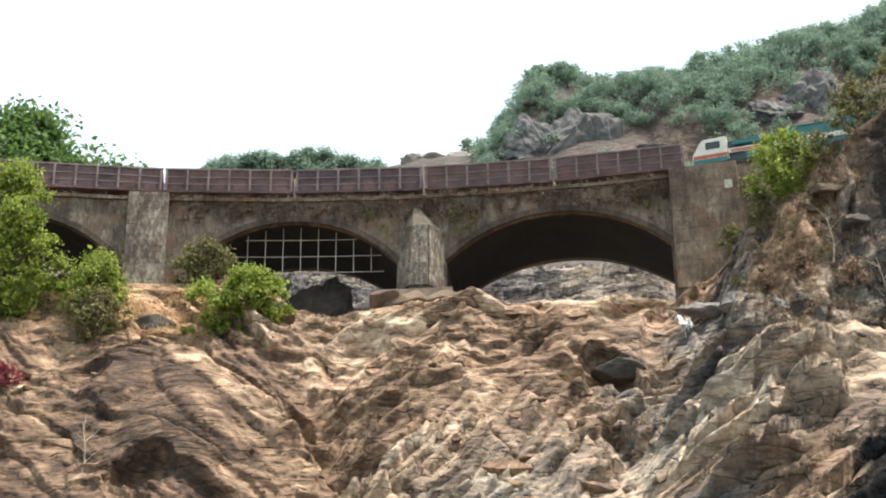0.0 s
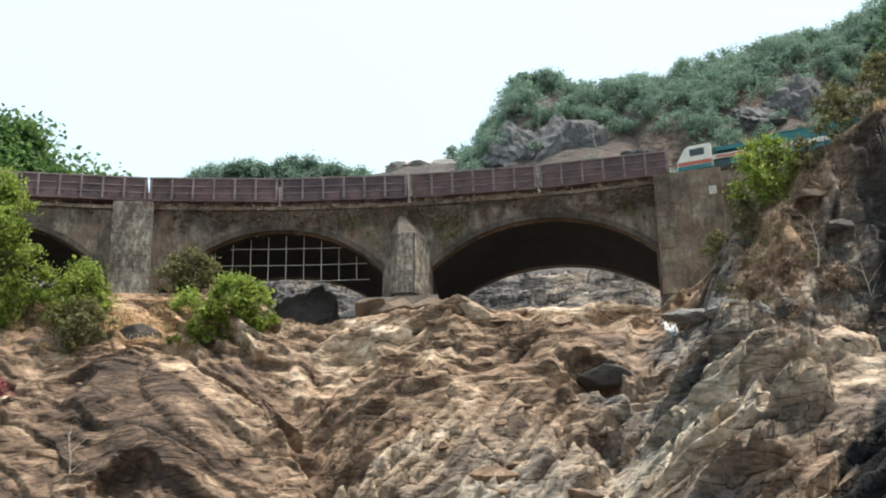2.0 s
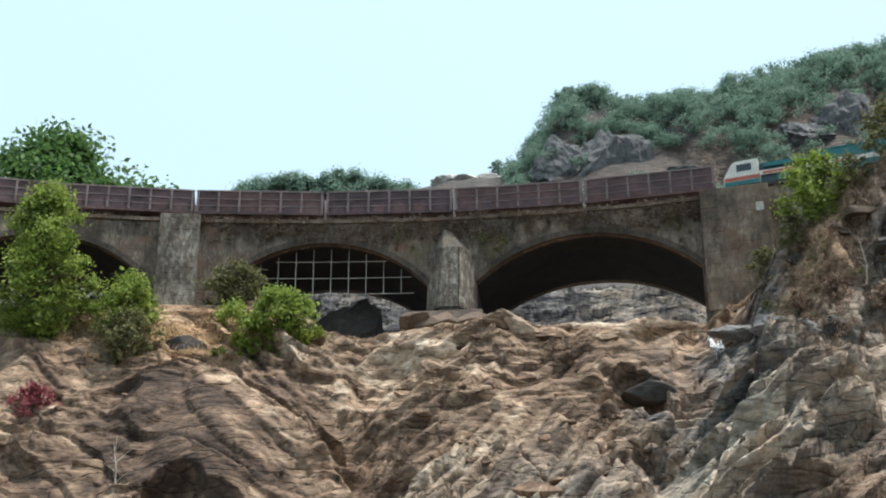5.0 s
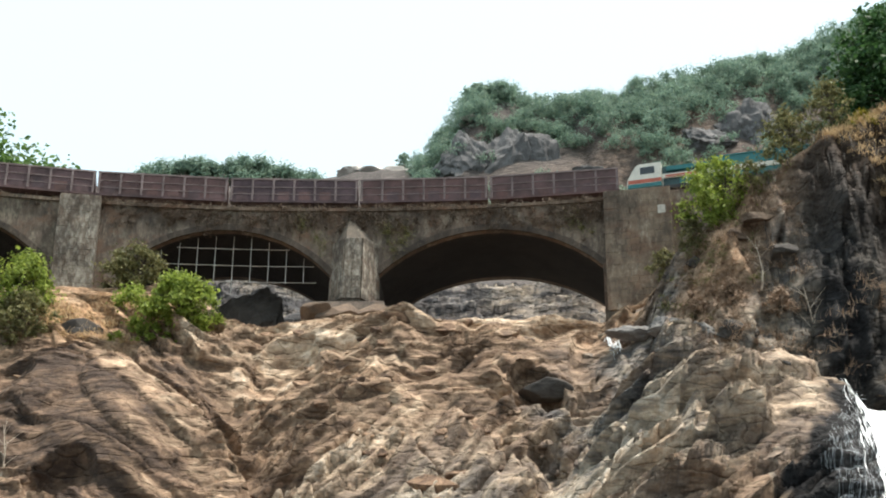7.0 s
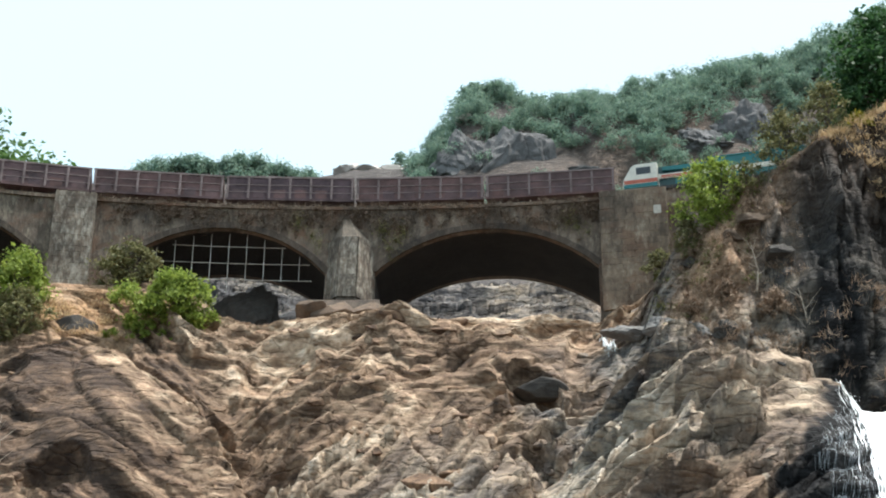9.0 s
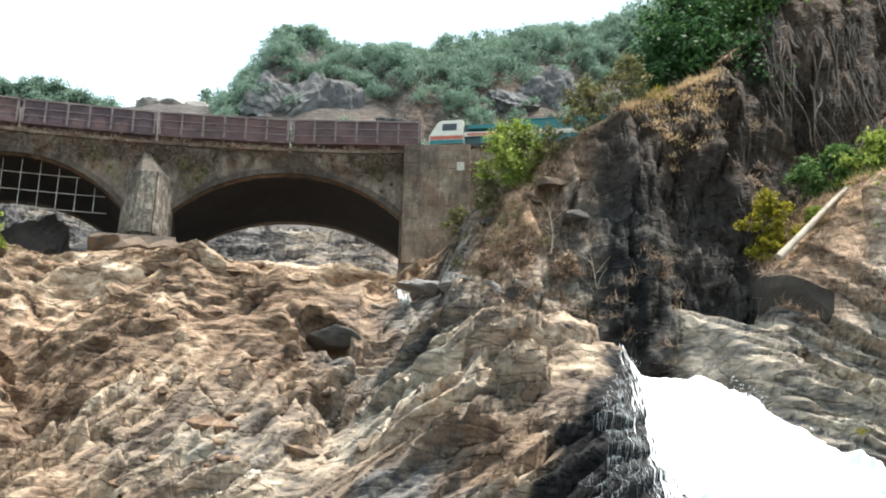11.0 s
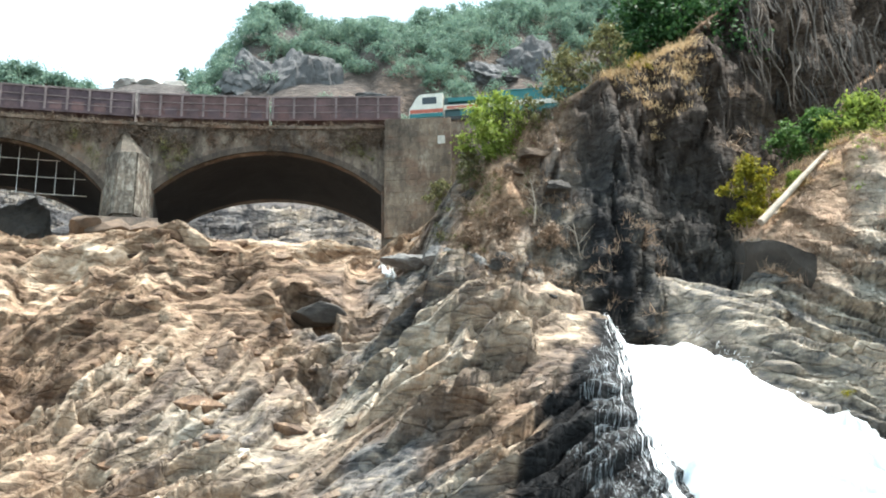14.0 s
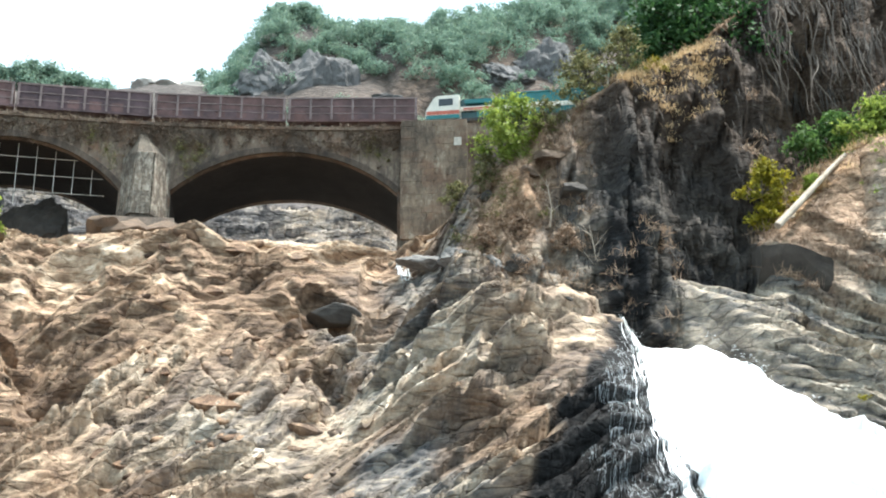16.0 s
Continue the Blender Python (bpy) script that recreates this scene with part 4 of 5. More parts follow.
def plant(name, x, y, z, high, wide, leaves, size, mat, label, category, seed, trunk=0.15, crown_from=0.3, clumps=14, deep=None, lean=0.0):
    """A tree or bush: bent trunk, limbs and a crown of leaf clumps with gaps."""
    rng = np.random.default_rng(seed)
    e = empty(name, pose(x, y, z), label, category)
    deep = deep or wide
    bm = bmesh.new()
    tipz = high * 0.75
    stem = [Vector((lean * t * high + 0.12 * high * math.sin(3 * t + seed) * t, 0.06 * high * math.sin(5 * t), -0.6 + (tipz + 0.6) * t)) for t in np.linspace(0, 1, 7)]
    tube(bm, stem, trunk, trunk * 0.3, 8)
    centres, radii = [], []
    clumps = int(clumps * 2.6)
    for k in range(clumps):
        a = 6.283 * (k * 0.618 + 0.1 * rng.random())
        h = crown_from + (1 - crown_from) * ((k + 0.5) / clumps)
        bulge = math.sin(math.pi * min(1, 0.18 + 0.78 * (h - crown_from) / (1 - crown_from)))
        q = (0.15 + 0.70 * rng.random()) * bulge
        r = (0.08 + 0.085 * rng.random()) * min(wide, high * 1.3)
        c = np.array([math.cos(a) * q * wide / 2 * 1.15 + lean * high * h, math.sin(a) * q * deep / 2 * 1.15, high * h - r * 0.5])
        centres.append(c)
        radii.append(r)
        base = stem[min(5, 1 + int(h * 4.5))]
        mid = (base + Vector(c)) / 2 + Vector((0, 0, 0.06 * high))
        tube(bm, [base, mid, Vector(c)], trunk * 0.4, trunk * 0.08, 5)
    part("trunk", bm, BARK, e)
    v, f = leaf_quads(rng, centres, radii, leaves, size)
    crown = leaf_mesh("crown", v, f, mat, e)
    return e


def stems(name, rng, bases, count, length, width, mat, label, category, lean=0.5, kind="stuff"):
    """Dry grass or twigs: thin bent blades standing on the slope."""
    bases = np.asarray(bases, float)
    p = bases[rng.integers(0, len(bases), count)] + rng.normal(size=(count, 3)) * np.array([0.35, 0.35, 0.05])
    d = rng.normal(size=(count, 3)) * lean + np.array([0, 0, 1.0])
    d /= np.linalg.norm(d, axis=1)[:, None]
    side = np.cross(d, rng.normal(size=(count, 3)))
    side /= np.linalg.norm(side, axis=1)[:, None]
    ln = length * (0.4 + 0.9 * rng.random(count))[:, None]
    bend = rng.normal(size=(count, 3)) * 0.25 * ln
    w = side * width
    v = np.stack([p - w, p + w, p + d * ln * 0.55 + w * 0.7 + bend * 0.3, p + d * ln + bend, p + d * ln * 0.55 - w * 0.7 + bend * 0.3], 1).reshape(-1, 3)
    f = np.arange(count * 5).reshape(-1, 5)
    ob = leaf_mesh(name, v, f, mat)
    return tagged(ob, label, category, kind=kind)


plant("tree", -37.5, 93.0, height(-37.5, 93.0) - 0.3, 12.8, 8.6, 22000, 0.17, LEAF_BRIGHT, "broad light-green tree beside the viaduct", "tree", 3, 0.3, 0.1, 26, 8)
plant("tree", -31.0, 94.0, height(-31.0, 94.0) - 0.3, 4.9, 6.0, 8000, 0.16, LEAF_BRIGHT, "small light-green tree by the viaduct pilaster", "tree", 4, 0.16, 0.1, 16)
plant("bush", -19.2, 92.4, height(-19.2, 92.4) - 0.5, 4.0, 8.6, 11000, 0.15, LEAF_BRIGHT, "round bright green bush on the rocks", "bush", 5, 0.1, 0.08, 22, 5)
plant("bush", -23.6, 97.4, height(-23.6, 97.4) - 0.2, 3.9, 6.0, 4500, 0.13, LEAF_OLIVE, "dusty olive bush against the viaduct", "bush", 6, 0.1, 0.1, 14, 3)
plant("bush", -30.0, 92.0, height(-30.0, 92.0) - 0.2, 4.0, 6.0, 4500, 0.13, LEAF_OLIVE, "dry olive bush above the rocks", "bush", 7, 0.1, 0.1, 14, 4)
plant("bush", -21.0, 92.2, height(-21.0, 92.2) - 0.2, 1.3, 7.5, 3000, 0.11, LEAF_BRIGHT, "low creeping green bush on the rock edge", "bush", 8, 0.05, 0.05, 14, 2)
plant("bush", -35.2, 88.5, height(-35.2, 88.5) - 0.2, 2.4, 4.0, 2600, 0.12, LEAF_RED, "small shrub with reddish pink flowers", "bush", 9, 0.06, 0.1, 12, 3)
plant("tree", -53.0, 132.0, 52.0, 22.5, 24, 34000, 0.36, LEAF_MID, "tall dark green tree behind the viaduct", "tree", 10, 0.6, 0.3, 30, 14)
plant("tree", -44.5, 134.0, 52.0, 15.5, 14, 24000, 0.28, LEAF_MID, "green tree behind the viaduct", "tree", 11, 0.4, 0.3, 18, 10)
plant("bush", 20.3, 91.0, height(20.3, 91.0) - 0.4, 5.4, 6.4, 7500, 0.14, LEAF_BRIGHT, "yellow-green bush beside the abutment", "bush", 12, 0.09, 0.05, 14, 3.5)
plant("tree", 35.0, 92.8, height(35.0, 92.8) - 0.5, 11, 13, 16000, 0.22, LEAF_DARK, "dark green tree on top of the cliff", "tree", 13, 0.3, 0.12, 24, 7)
plant("tree", 42.0, 94.5, height(42.0, 94.5) - 0.5, 9, 12, 13000, 0.22, LEAF_MID, "green tree above the hanging roots", "tree", 14, 0.3, 0.1, 24, 7)
plant("bush", 37.2, 85.0, height(37.2, 85.0) - 0.3, 5.6, 4.2, 5500, 0.15, LEAF_YELLOW, "yellow-green bush on the earth bank", "bush", 15, 0.08, 0.05, 14, 2.5)
plant("bush", 44.0, 87.0, height(44.0, 87.0) - 0.3, 4.2, 8.0, 7000, 0.16, LEAF_MID, "spreading green bush above the log", "bush", 16, 0.08, 0.05, 14, 3)
plant("bush", 46.8, 85.6, height(46.8, 85.6) - 0.3, 5.4, 8.0, 9000, 0.16, LEAF_BRIGHT, "bright green bush on the bank", "bush", 17, 0.08, 0.05, 14, 3)
plant("tree", 25.5, 90.0, height(25.5, 90.0) - 0.4, 5.0, 5.5, 3000, 0.13, LEAF_OLIVE, "thin olive tree on the hillside", "tree", 18, 0.08, 0.2, 14, 3)
plant("tree", 28.5, 89.3, height(28.5, 89.3) - 0.4, 5.0, 4.5, 2600, 0.13, LEAF_OLIVE, "thin olive tree on the hillside", "tree", 19, 0.08, 0.2, 12, 3)

# fallen log
log_a, log_b = Vector((36.3, 83.0, 34.4)), Vector((43.2, 85.6, 41.3))
bm = bmesh.new()
log_pts = [log_a.lerp(log_b, t) + Vector((0.1 * math.sin(5 * t), -1.2, 0.12 * math.sin(4 * t))) for t in np.linspace(0, 1, 9)]
log_lift = min(0.8, max(0.0, max(height(q.x, q.y) + 0.15 - q.z for q in log_pts)))
log_pts = [q + Vector((0, 0, log_lift)) for q in log_pts]
tube(bm, log_pts, 0.27, 0.16, 10)
tagged(part("fallen_log", bm, PALE_WOOD), "long bleached fallen log lying on the earth bank", "log")

# ---- waterfall ----
WATER, nt, b = material("white_water")
pw = coords(nt, (1.6, 0.35, 0.35), (0, 0, 0))
foam = tex(nt, pw, 1.4, 8, 0.7, 0.5)
nt.links.new(ramp(nt, foam, [(0.25, (0.62, 0.68, 0.72)), (0.5, (0.88, 0.9, 0.9))]), b.inputs["Base Color"])
b.inputs["Roughness"].default_value = 0.55
bump(nt, foam, b, 0.4, 0.15)


def fall_edges(t):
    """Left and right edge of the water, t from the lip to the foot."""
    y = 81.6 - 17.0 * t
    left = 25.6 - 1.6 * t + 0.3 * math.sin(9 * t)
    right = np.interp(y, [62, 68, 73, 76, 79, 81.6], [48, 44, 38.6, 34.2, 31.8, 30.6])
    return y, left, right


rows_n, cols_n = 130, 90
fy = np.zeros((rows_n, cols_n))
fx = fy.copy()
for i in range(rows_n):
    y, l, r = fall_edges(i / (rows_n - 1))
    fx[i], fy[i] = np.linspace(l, r, cols_n), y
u = np.linspace(0, 1, cols_n)[None, :] * np.ones((rows_n, 1))
t = np.linspace(0, 1, rows_n)[:, None] * np.ones((1, cols_n))
edge = np.minimum(1, 7 * np.minimum(u, 1 - u) + 0.6 * fbm(fx * 0.8, fy * 0.5, 3, 90))
thick = -0.35 + 1.15 * edge * np.minimum(1, 0.35 + 5 * t) + 0.3 * fbm(fx * 1.1, fy * 0.2, 4, 91) + 0.16 * fbm(fx * 4, fy * 0.9, 3, 95)
fx, fy, fz, _ = surface(fx, fy, thick)
verts = np.stack([fx, fy, fz], -1).reshape(-1, 3)
k = (np.arange(rows_n - 1)[:, None] * cols_n + np.arange(cols_n - 1)[None, :]).ravel()
waterfall = raw("waterfall", verts, np.stack([k, k + cols_n, k + cols_n + 1, k + 1], 1), WATER, True)
tagged(waterfall, "white foaming waterfall pouring over dark rock", "waterfall", kind="structure")


def streaks(name, rng, count, x0, x1, y0, y1, long, wide, label, lift=0.13, wet_only=False, mat=None):
    """Thin threads of water that run down the rock."""
    n = 9
    x, y = rng.uniform(x0, x1, count), rng.uniform(y0, y1, count)
    if wet_only:
        inside = x > 24.9 - 0.62 * (81.0 - y) + 0.8 * rng.random(count)
        inside &= fbm(x * 0.8, y * 0.5, 3, 97) + 0.10 * (x - 22) > -0.55 + 0.6 * rng.random(count)
        x, y = x[inside], y[inside]
    count = len(x)
    px = x[:, None] + np.cumsum(rng.normal(size=(count, n)), 1) * (0.045 if wet_only else 0.035)
    py = y[:, None] - np.linspace(0, 1, n)[None, :] * long * rng.uniform(0.3, 1.2, count)[:, None]
    w = wide * rng.uniform(0.3, 1.2, count)[:, None] * np.sin(np.linspace(0.25, 3.0, n))[None, :]
    both = np.stack([np.stack(surface(px + sx * w, py, lift)[:3], -1) for sx in (-1, 1)], 1)
    fs = [(o + i, o + i + 1, o + n + i + 1, o + n + i) for o in range(0, count * 2 * n, 2 * n) for i in range(n - 1)]
    return tagged(raw(name, both.reshape(-1, 3), fs, mat or WATER, True), label, "water", kind="stuff")


THIN_WATER, nt, b = material("thin_running_water")
nt.links.new(ramp(nt, tex(nt, coords(nt), 2.0, 5, 0.7), [(0.3, (0.15, 0.17, 0.19)), (0.7, (0.5, 0.53, 0.55))]), b.inputs["Base Color"])
b.inputs["Roughness"].default_value = 0.5
streaks("trickles", np.random.default_rng(50), 5200, 15.0, 26.0, 66.5, 81.0, 0.45, 0.012, "white trickles over wet black rock", 0.13, True, THIN_WATER)
rng = np.random.default_rng(52)
count, n = 900, 12
# threads that fray from the edge of the fall
t0, run = rng.uniform(0.0, 0.9, (count, 1)), rng.uniform(0.03, 0.12, (count, 1)) * np.linspace(0, 1, n)[None, :]
ty, tl = 81.6 - 17.0 * (t0 + run), 25.6 - 1.6 * (t0 + run) + 0.3 * np.sin(9 * (t0 + run))
tl = tl - rng.exponential(0.30, (count, 1)) + 0.2 + np.cumsum(rng.normal(size=(count, n)), 1) * 0.03
w = rng.uniform(0.006, 0.05, (count, 1)) * np.sin(np.linspace(0.25, 3.0, n))[None, :]
vs = np.stack([np.stack(surface(tl + sx * w, ty, 0.2)[:3], -1) for sx in (-1, 1)], 1).reshape(-1, 3)
fs = [(o + i, o + i + 1, o + n + i + 1, o + n + i) for o in range(0, count * 2 * n, 2 * n) for i in range(n - 1)]
tagged(raw("side_veil", vs, fs, WATER, True), "thin veil of water beside the fall", "water", kind="stuff")
streaks("small_cascade", np.random.default_rng(51), 50, 11.8, 12.6, 91.8, 93.0, 1.4, 0.022, "little white cascade between the rocks", 0.12)

rng = np.random.default_rng(53)
pick = rng.integers(0, rows_n * 2, 900)
side = np.where(rng.random(900) < 0.3, cols_n - 1, 0)
foot = verts.reshape(rows_n, cols_n, 3)[pick % rows_n, side] + rng.normal(size=(900, 3)) * np.array([0.22, 0.22, 0.16]) + np.array([0, -0.2, 0.25])
v, f = leaf_quads(rng, foot, np.full(900, 0.12), 3600, 0.032)
tagged(leaf_mesh("spray", v, f, WATER), "white spray along the edge of the waterfall", "spray", kind="stuff")

# ---- wooded hill ----
# crags: x, y and half sizes
CRAGS = [(9.0, 426.0, 9, 5, 10.0), (22.0, 427.0, 10, 5, 13.0), (33.5, 428.0, 9, 5, 11.0), (50.0, 420.0, 9, 5, 3.0), (92.0, 422.0, 8, 5, 6.0), (106.0, 425.0, 11, 5, 10.5), (118.0, 427.0, 7, 5, 7.0)]
rng = np.random.default_rng(40)
cs, rs = [], []
while len(cs) < 26000:
    x, y = rng.uniform(-10, 230), rng.uniform(382, 478)
    z, z2 = (float(q) for q in hills(np.array([x, x]), np.array([y, y + 2.0])))
    if (z2 - z) / 2.0 > 4.5 or noise.noise(Vector((x * 0.05, y * 0.05, 2))) < -0.42:
        continue
    if any(((x - q[0]) / (q[2] + 3)) ** 2 + ((y - q[1] + 7) / (q[3] + 9)) ** 2 < 1 for q in CRAGS) and rng.random() < 0.93:
        continue
    # one crown: a trunk's worth of clumps in a rounded, uneven heap
    r = 2.2 + 3.8 * rng.random() ** 1.5
    for _ in range(int(5 + 2 * r)):
        a, q = rng.uniform(0, 6.283), r * math.sqrt(rng.random())
        cs.append((x + q * math.cos(a), y + q * math.sin(a), z + r * (0.5 + 1.1 * math.sqrt(max(0, 1 - (q / r) ** 2)) * rng.uniform(0.5, 1.0))))
        rs.append(r * rng.uniform(0.24, 0.48))
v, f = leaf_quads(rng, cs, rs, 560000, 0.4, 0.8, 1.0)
tagged(leaf_mesh("hill_forest", v, f, LEAF_HAZED), "green forest covering the rocky hill", "forest", kind="stuff")
cs, rs = [], []
for _ in range(420):
    x, y = rng.uniform(-150, -56), rng.uniform(566, 615)
    z = float(hills(np.array([x]), np.array([y]))[0])
    cs.append((x, y, z + rng.uniform(0, 4) + 6 * max(0, noise.noise(Vector((x * 0.06, 3, 1))))))
    rs.append(rng.uniform(2, 5))
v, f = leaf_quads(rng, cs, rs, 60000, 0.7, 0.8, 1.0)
tagged(leaf_mesh("far_forest", v, f, LEAF_HAZED), "distant green treeline behind the viaduct", "forest", kind="stuff")


plant("tree", 13.0, 452.0, float(hills(np.array([13.0]), np.array([452.0]))[0]) - 2, 10, 15, 4500, 0.6, LEAF_HAZED, "spreading tree on the brow of the hill", "tree", 61, 0.5, 0.2, 18)
plant("tree", -14.5, 448.0, float(hills(np.array([-14.5]), np.array([448.0]))[0]) - 1, 10, 8, 900, 0.5, LEAF_HAZED, "small lone tree on the rocky skyline", "tree", 62, 0.25, 0.4, 8)

# ---- boulders ----
def boulder(x, y, z, sx, sy, sz, seed, label, turn=0.0, mat=None, rough=0.05):
    """A cracked, flat-sided boulder with worn edges."""
    rng = np.random.default_rng(seed)
    bm = bmesh.new()
    bmesh.ops.create_icosphere(bm, subdivisions=5 if rough > 0.1 else 4, radius=1.0)
    planes = rng.normal(size=(16, 3))
    planes /= np.linalg.norm(planes, axis=1)[:, None]
    cuts = rng.uniform(0.42, 0.72, 16)
    for v in bm.verts:
        p = np.array(v.co)
        for n, c in zip(planes, cuts):
            over = p @ n - c
            if over > 0:
                p = p - n * over * 0.92
        w = rough * noise.noise(Vector(p) * 3 + Vector((seed, 0, 0))) + 0.7 * rough * noise.noise(Vector(p) * 8)
        v.co = Vector(p * (1 + w)) * 1.5
    ob = part("boulder", bm, mat or LOOSE_ROCK)
    ob.matrix_basis = pose(x, y, z, 0, 0, turn) @ Matrix.Diagonal((sx, sy, sz, 1))
    return tagged(ob, label, "boulder")


LOOSE_ROCK = plain("boulder_rock", (0.14, 0.095, 0.063), 0.9, vary=0.5, scale=0.8, relief=0.08)
GREY_ROCK = plain("grey_slab_rock", (0.20, 0.185, 0.17), 0.9, vary=0.5, scale=0.8, relief=0.08)
DARK_ROCK = plain("dark_boulder_rock", (0.055, 0.046, 0.038), 0.85, vary=0.5, scale=0.8, relief=0.08)
bm = bmesh.new()
front = [bm.verts.new(p) for p in ((34.6, 80.9, 32.6), (36.6, 80.4, 32.7), (39.5, 80.5, 31.8), (39.6, 81.2, 30.0), (38.2, 83.6, 27.4), (36.0, 83.8, 27.8), (35.0, 82.4, 30.2))]
back = [bm.verts.new(v.co + Vector((0.9, 4.0, 1.0 if v.co.z > 31 else -0.6))) for v in front]
bm.faces.new(front)
bm.faces.new(back[::-1])
for k in range(7):
    bm.faces.new((front[k], back[k], back[(k + 1) % 7], front[(k + 1) % 7]))
bmesh.ops.recalc_face_normals(bm, faces=bm.faces)
bmesh.ops.bevel(bm, geom=list(bm.edges), offset=0.12, segments=2, affect='EDGES')
bmesh.ops.triangulate(bm, faces=bm.faces)
bmesh.ops.subdivide_edges(bm, edges=bm.edges, cuts=3, use_grid_fill=True)
for v in bm.verts:
    v.co += Vector((noise.noise(v.co * 0.9), noise.noise(v.co * 0.9 + Vector((9, 0, 0))), noise.noise(v.co * 0.9 + Vector((0, 9, 0))))) * 0.22
tagged(part("boulder", bm, DARK_ROCK), "big dark overhanging boulder below the earth bank", "boulder")
boulder(-26.5, 93.6, 34.6, 2.6, 1.3, 1.1, 3, "dark flat boulder among the bushes", 5, DARK_ROCK)
boulder(-33.5, 92.6, 33.8, 1.8, 1.0, 0.8, 4, "grey slab leaning in the bushes", -20)
boulder(-16.4, 106.0, 38.9, 2.2, 1.8, 3.9, 9, "dark boulder under the arch with the lattice", 0, DARK_ROCK, 0.12)
boulder(16.5, 94.5, 36.4, 2.0, 1.2, 0.8, 6, "grey flat boulder below the abutment", 12)
# added dark boulder: fills in for the shadow of a hollow in the ledges
boulder(6.6, 88.7, 28.7, 1.5, 0.9, 0.7, 7, "dark boulder standing in for a shadowed hollow in the ledges", -10, DARK_ROCK)

PALE_ROCK = plain("pale_boulder_rock", (0.55, 0.5, 0.45), 0.9, vary=0.4, scale=0.25, relief=0.2)
CRAG = plain("crag_rock", (0.125, 0.12, 0.118), 0.9, vary=0.5, scale=0.16, relief=0.5)
for k, (bx, by, ba, bb, bc) in enumerate(CRAGS):
    boulder(bx, by, float(hills(np.array([bx]), np.array([by]))[0]) - 3.0, ba, bb, bc, 60 + k, "bare grey crag on the wooded hill", 8 * k - 20, CRAG, 0.22)
for k in range(9):
    bx, by = -34 + 5.2 * k + 2 * math.sin(5 * k), 444 + 3 * math.sin(3 * k)
    boulder(bx, by, float(hills(np.array([bx]), np.array([by]))[0]) + 0.6, 4.2 + 1.2 * math.sin(k), 3.0, 1.9 + 0.6 * math.cos(2 * k), 20 + k, "pale rock ledge on the skyline behind the train", 10 * k, PALE_ROCK)

for k, (s_, o_, z_, a_, b_, c_) in enumerate([(-0.6, -4.2, 37.2, 1.5, 0.9, 0.8), (1.6, -4.6, 37.1, 1.9, 1.0, 0.9), (4.0, -4.2, 37.3, 1.5, 0.9, 0.9), (6.4, -3.4, 37.2, 1.8, 1.0, 0.8)]):
    q = on_arc(s_, o_, z_)
    boulder(q.x, q.y, q.z, a_, b_, c_, 40 + k, "brown flat-sided boulder at the foot of the pier", 20 * k - 30)

# rocks that jut out of the scrub, and grey slabs at the foot of the hillside
for k, (bx, by, bz, ba, bb, bc, bt, mat, what) in enumerate([
        (18.05, 91.3, 39.2, 0.55, 0.5, 0.6, 10, DARK_ROCK, "dark boulder jutting out of the scrub hillside"), (22.3, 89.0, 41.8, 1.0, 0.6, 0.32, -8, LOOSE_ROCK, "brown flat rock jutting out of the scrub hillside"),
        (20.9, 89.4, 40.5, 0.9, 0.6, 0.5, 25, LOOSE_ROCK, "brown flat rock jutting out of the scrub hillside"), (23.6, 87.4, 38.6, 0.8, 0.6, 0.5, -25, DARK_ROCK, "dark boulder jutting out of the scrub hillside"),
        (13.6, 91.2, 33.8, 1.5, 0.8, 0.6, 8, GREY_ROCK, "grey slab at the foot of the hillside"), (15.8, 89.8, 33.8, 1.7, 0.8, 0.6, -6, GREY_ROCK, "grey slab at the foot of the hillside"),
        (17.8, 88.4, 32.9, 1.5, 0.8, 0.7, 14, GREY_ROCK, "grey slab at the foot of the hillside"), (20.2, 87.1, 32.4, 1.5, 0.8, 0.8, -12, DARK_ROCK, "dark slab at the foot of the hillside")]):
    boulder(bx, by, bz, ba, bb, bc, 80 + k, what, bt, mat, 0.12)

# ---- scrub, grass and creepers ----
def spots(rng, count, x0, x1, y0, y1):
    px, py = rng.uniform(x0, x1, count), rng.uniform(y0, y1, count)
    a, b, c, _ = surface(px, py)
    return np.stack([a, b, c - 0.05], -1)


rng = np.random.default_rng(70)
stems("dry_scrub", rng, np.concatenate([spots(rng, 110, 16, 25, 86.5, 91.5), spots(rng, 30, 24, 30, 84, 86)]), 5000, 0.7, 0.02, TWIG, "leafless brown scrub covering the hillside", "scrub", 1.0)
stems("dry_grass", rng, spots(rng, 160, 27.5, 36.0, 88.4, 90.4), 8000, 0.4, 0.02, DRY, "dry golden grass along the cliff top", "grass", 0.5)
stems("bank_grass", rng, spots(rng, 60, 37, 52, 83, 88), 4000, 0.6, 0.02, DRY, "dry grass on the earth bank", "grass", 0.6)
stems("terrace_grass", rng, spots(rng, 50, -36, -22, 92, 95), 3500, 0.5, 0.02, DRY, "dry yellow grass on the terrace", "grass", 0.6)
edge_spots = np.array([on_arc(q, -0.15 + 0.3 * rng.random(), DECK + 0.05) for q in rng.uniform(-44, 30, 260)])
stems("creepers", rng, edge_spots, 9000, 0.45, 0.018, CREEPER, "dry creepers hanging along the viaduct edge", "creeper", 1.1)
wall_spots = np.array([on_arc(q, -0.05, z) for q, z in zip(rng.uniform(-18, 22, 260), rng.uniform(46.0, 47.9, 260))])
v, f = leaf_quads(rng, wall_spots, rng.uniform(0.2, 0.8, 260), 38000, 0.06, 1.0)
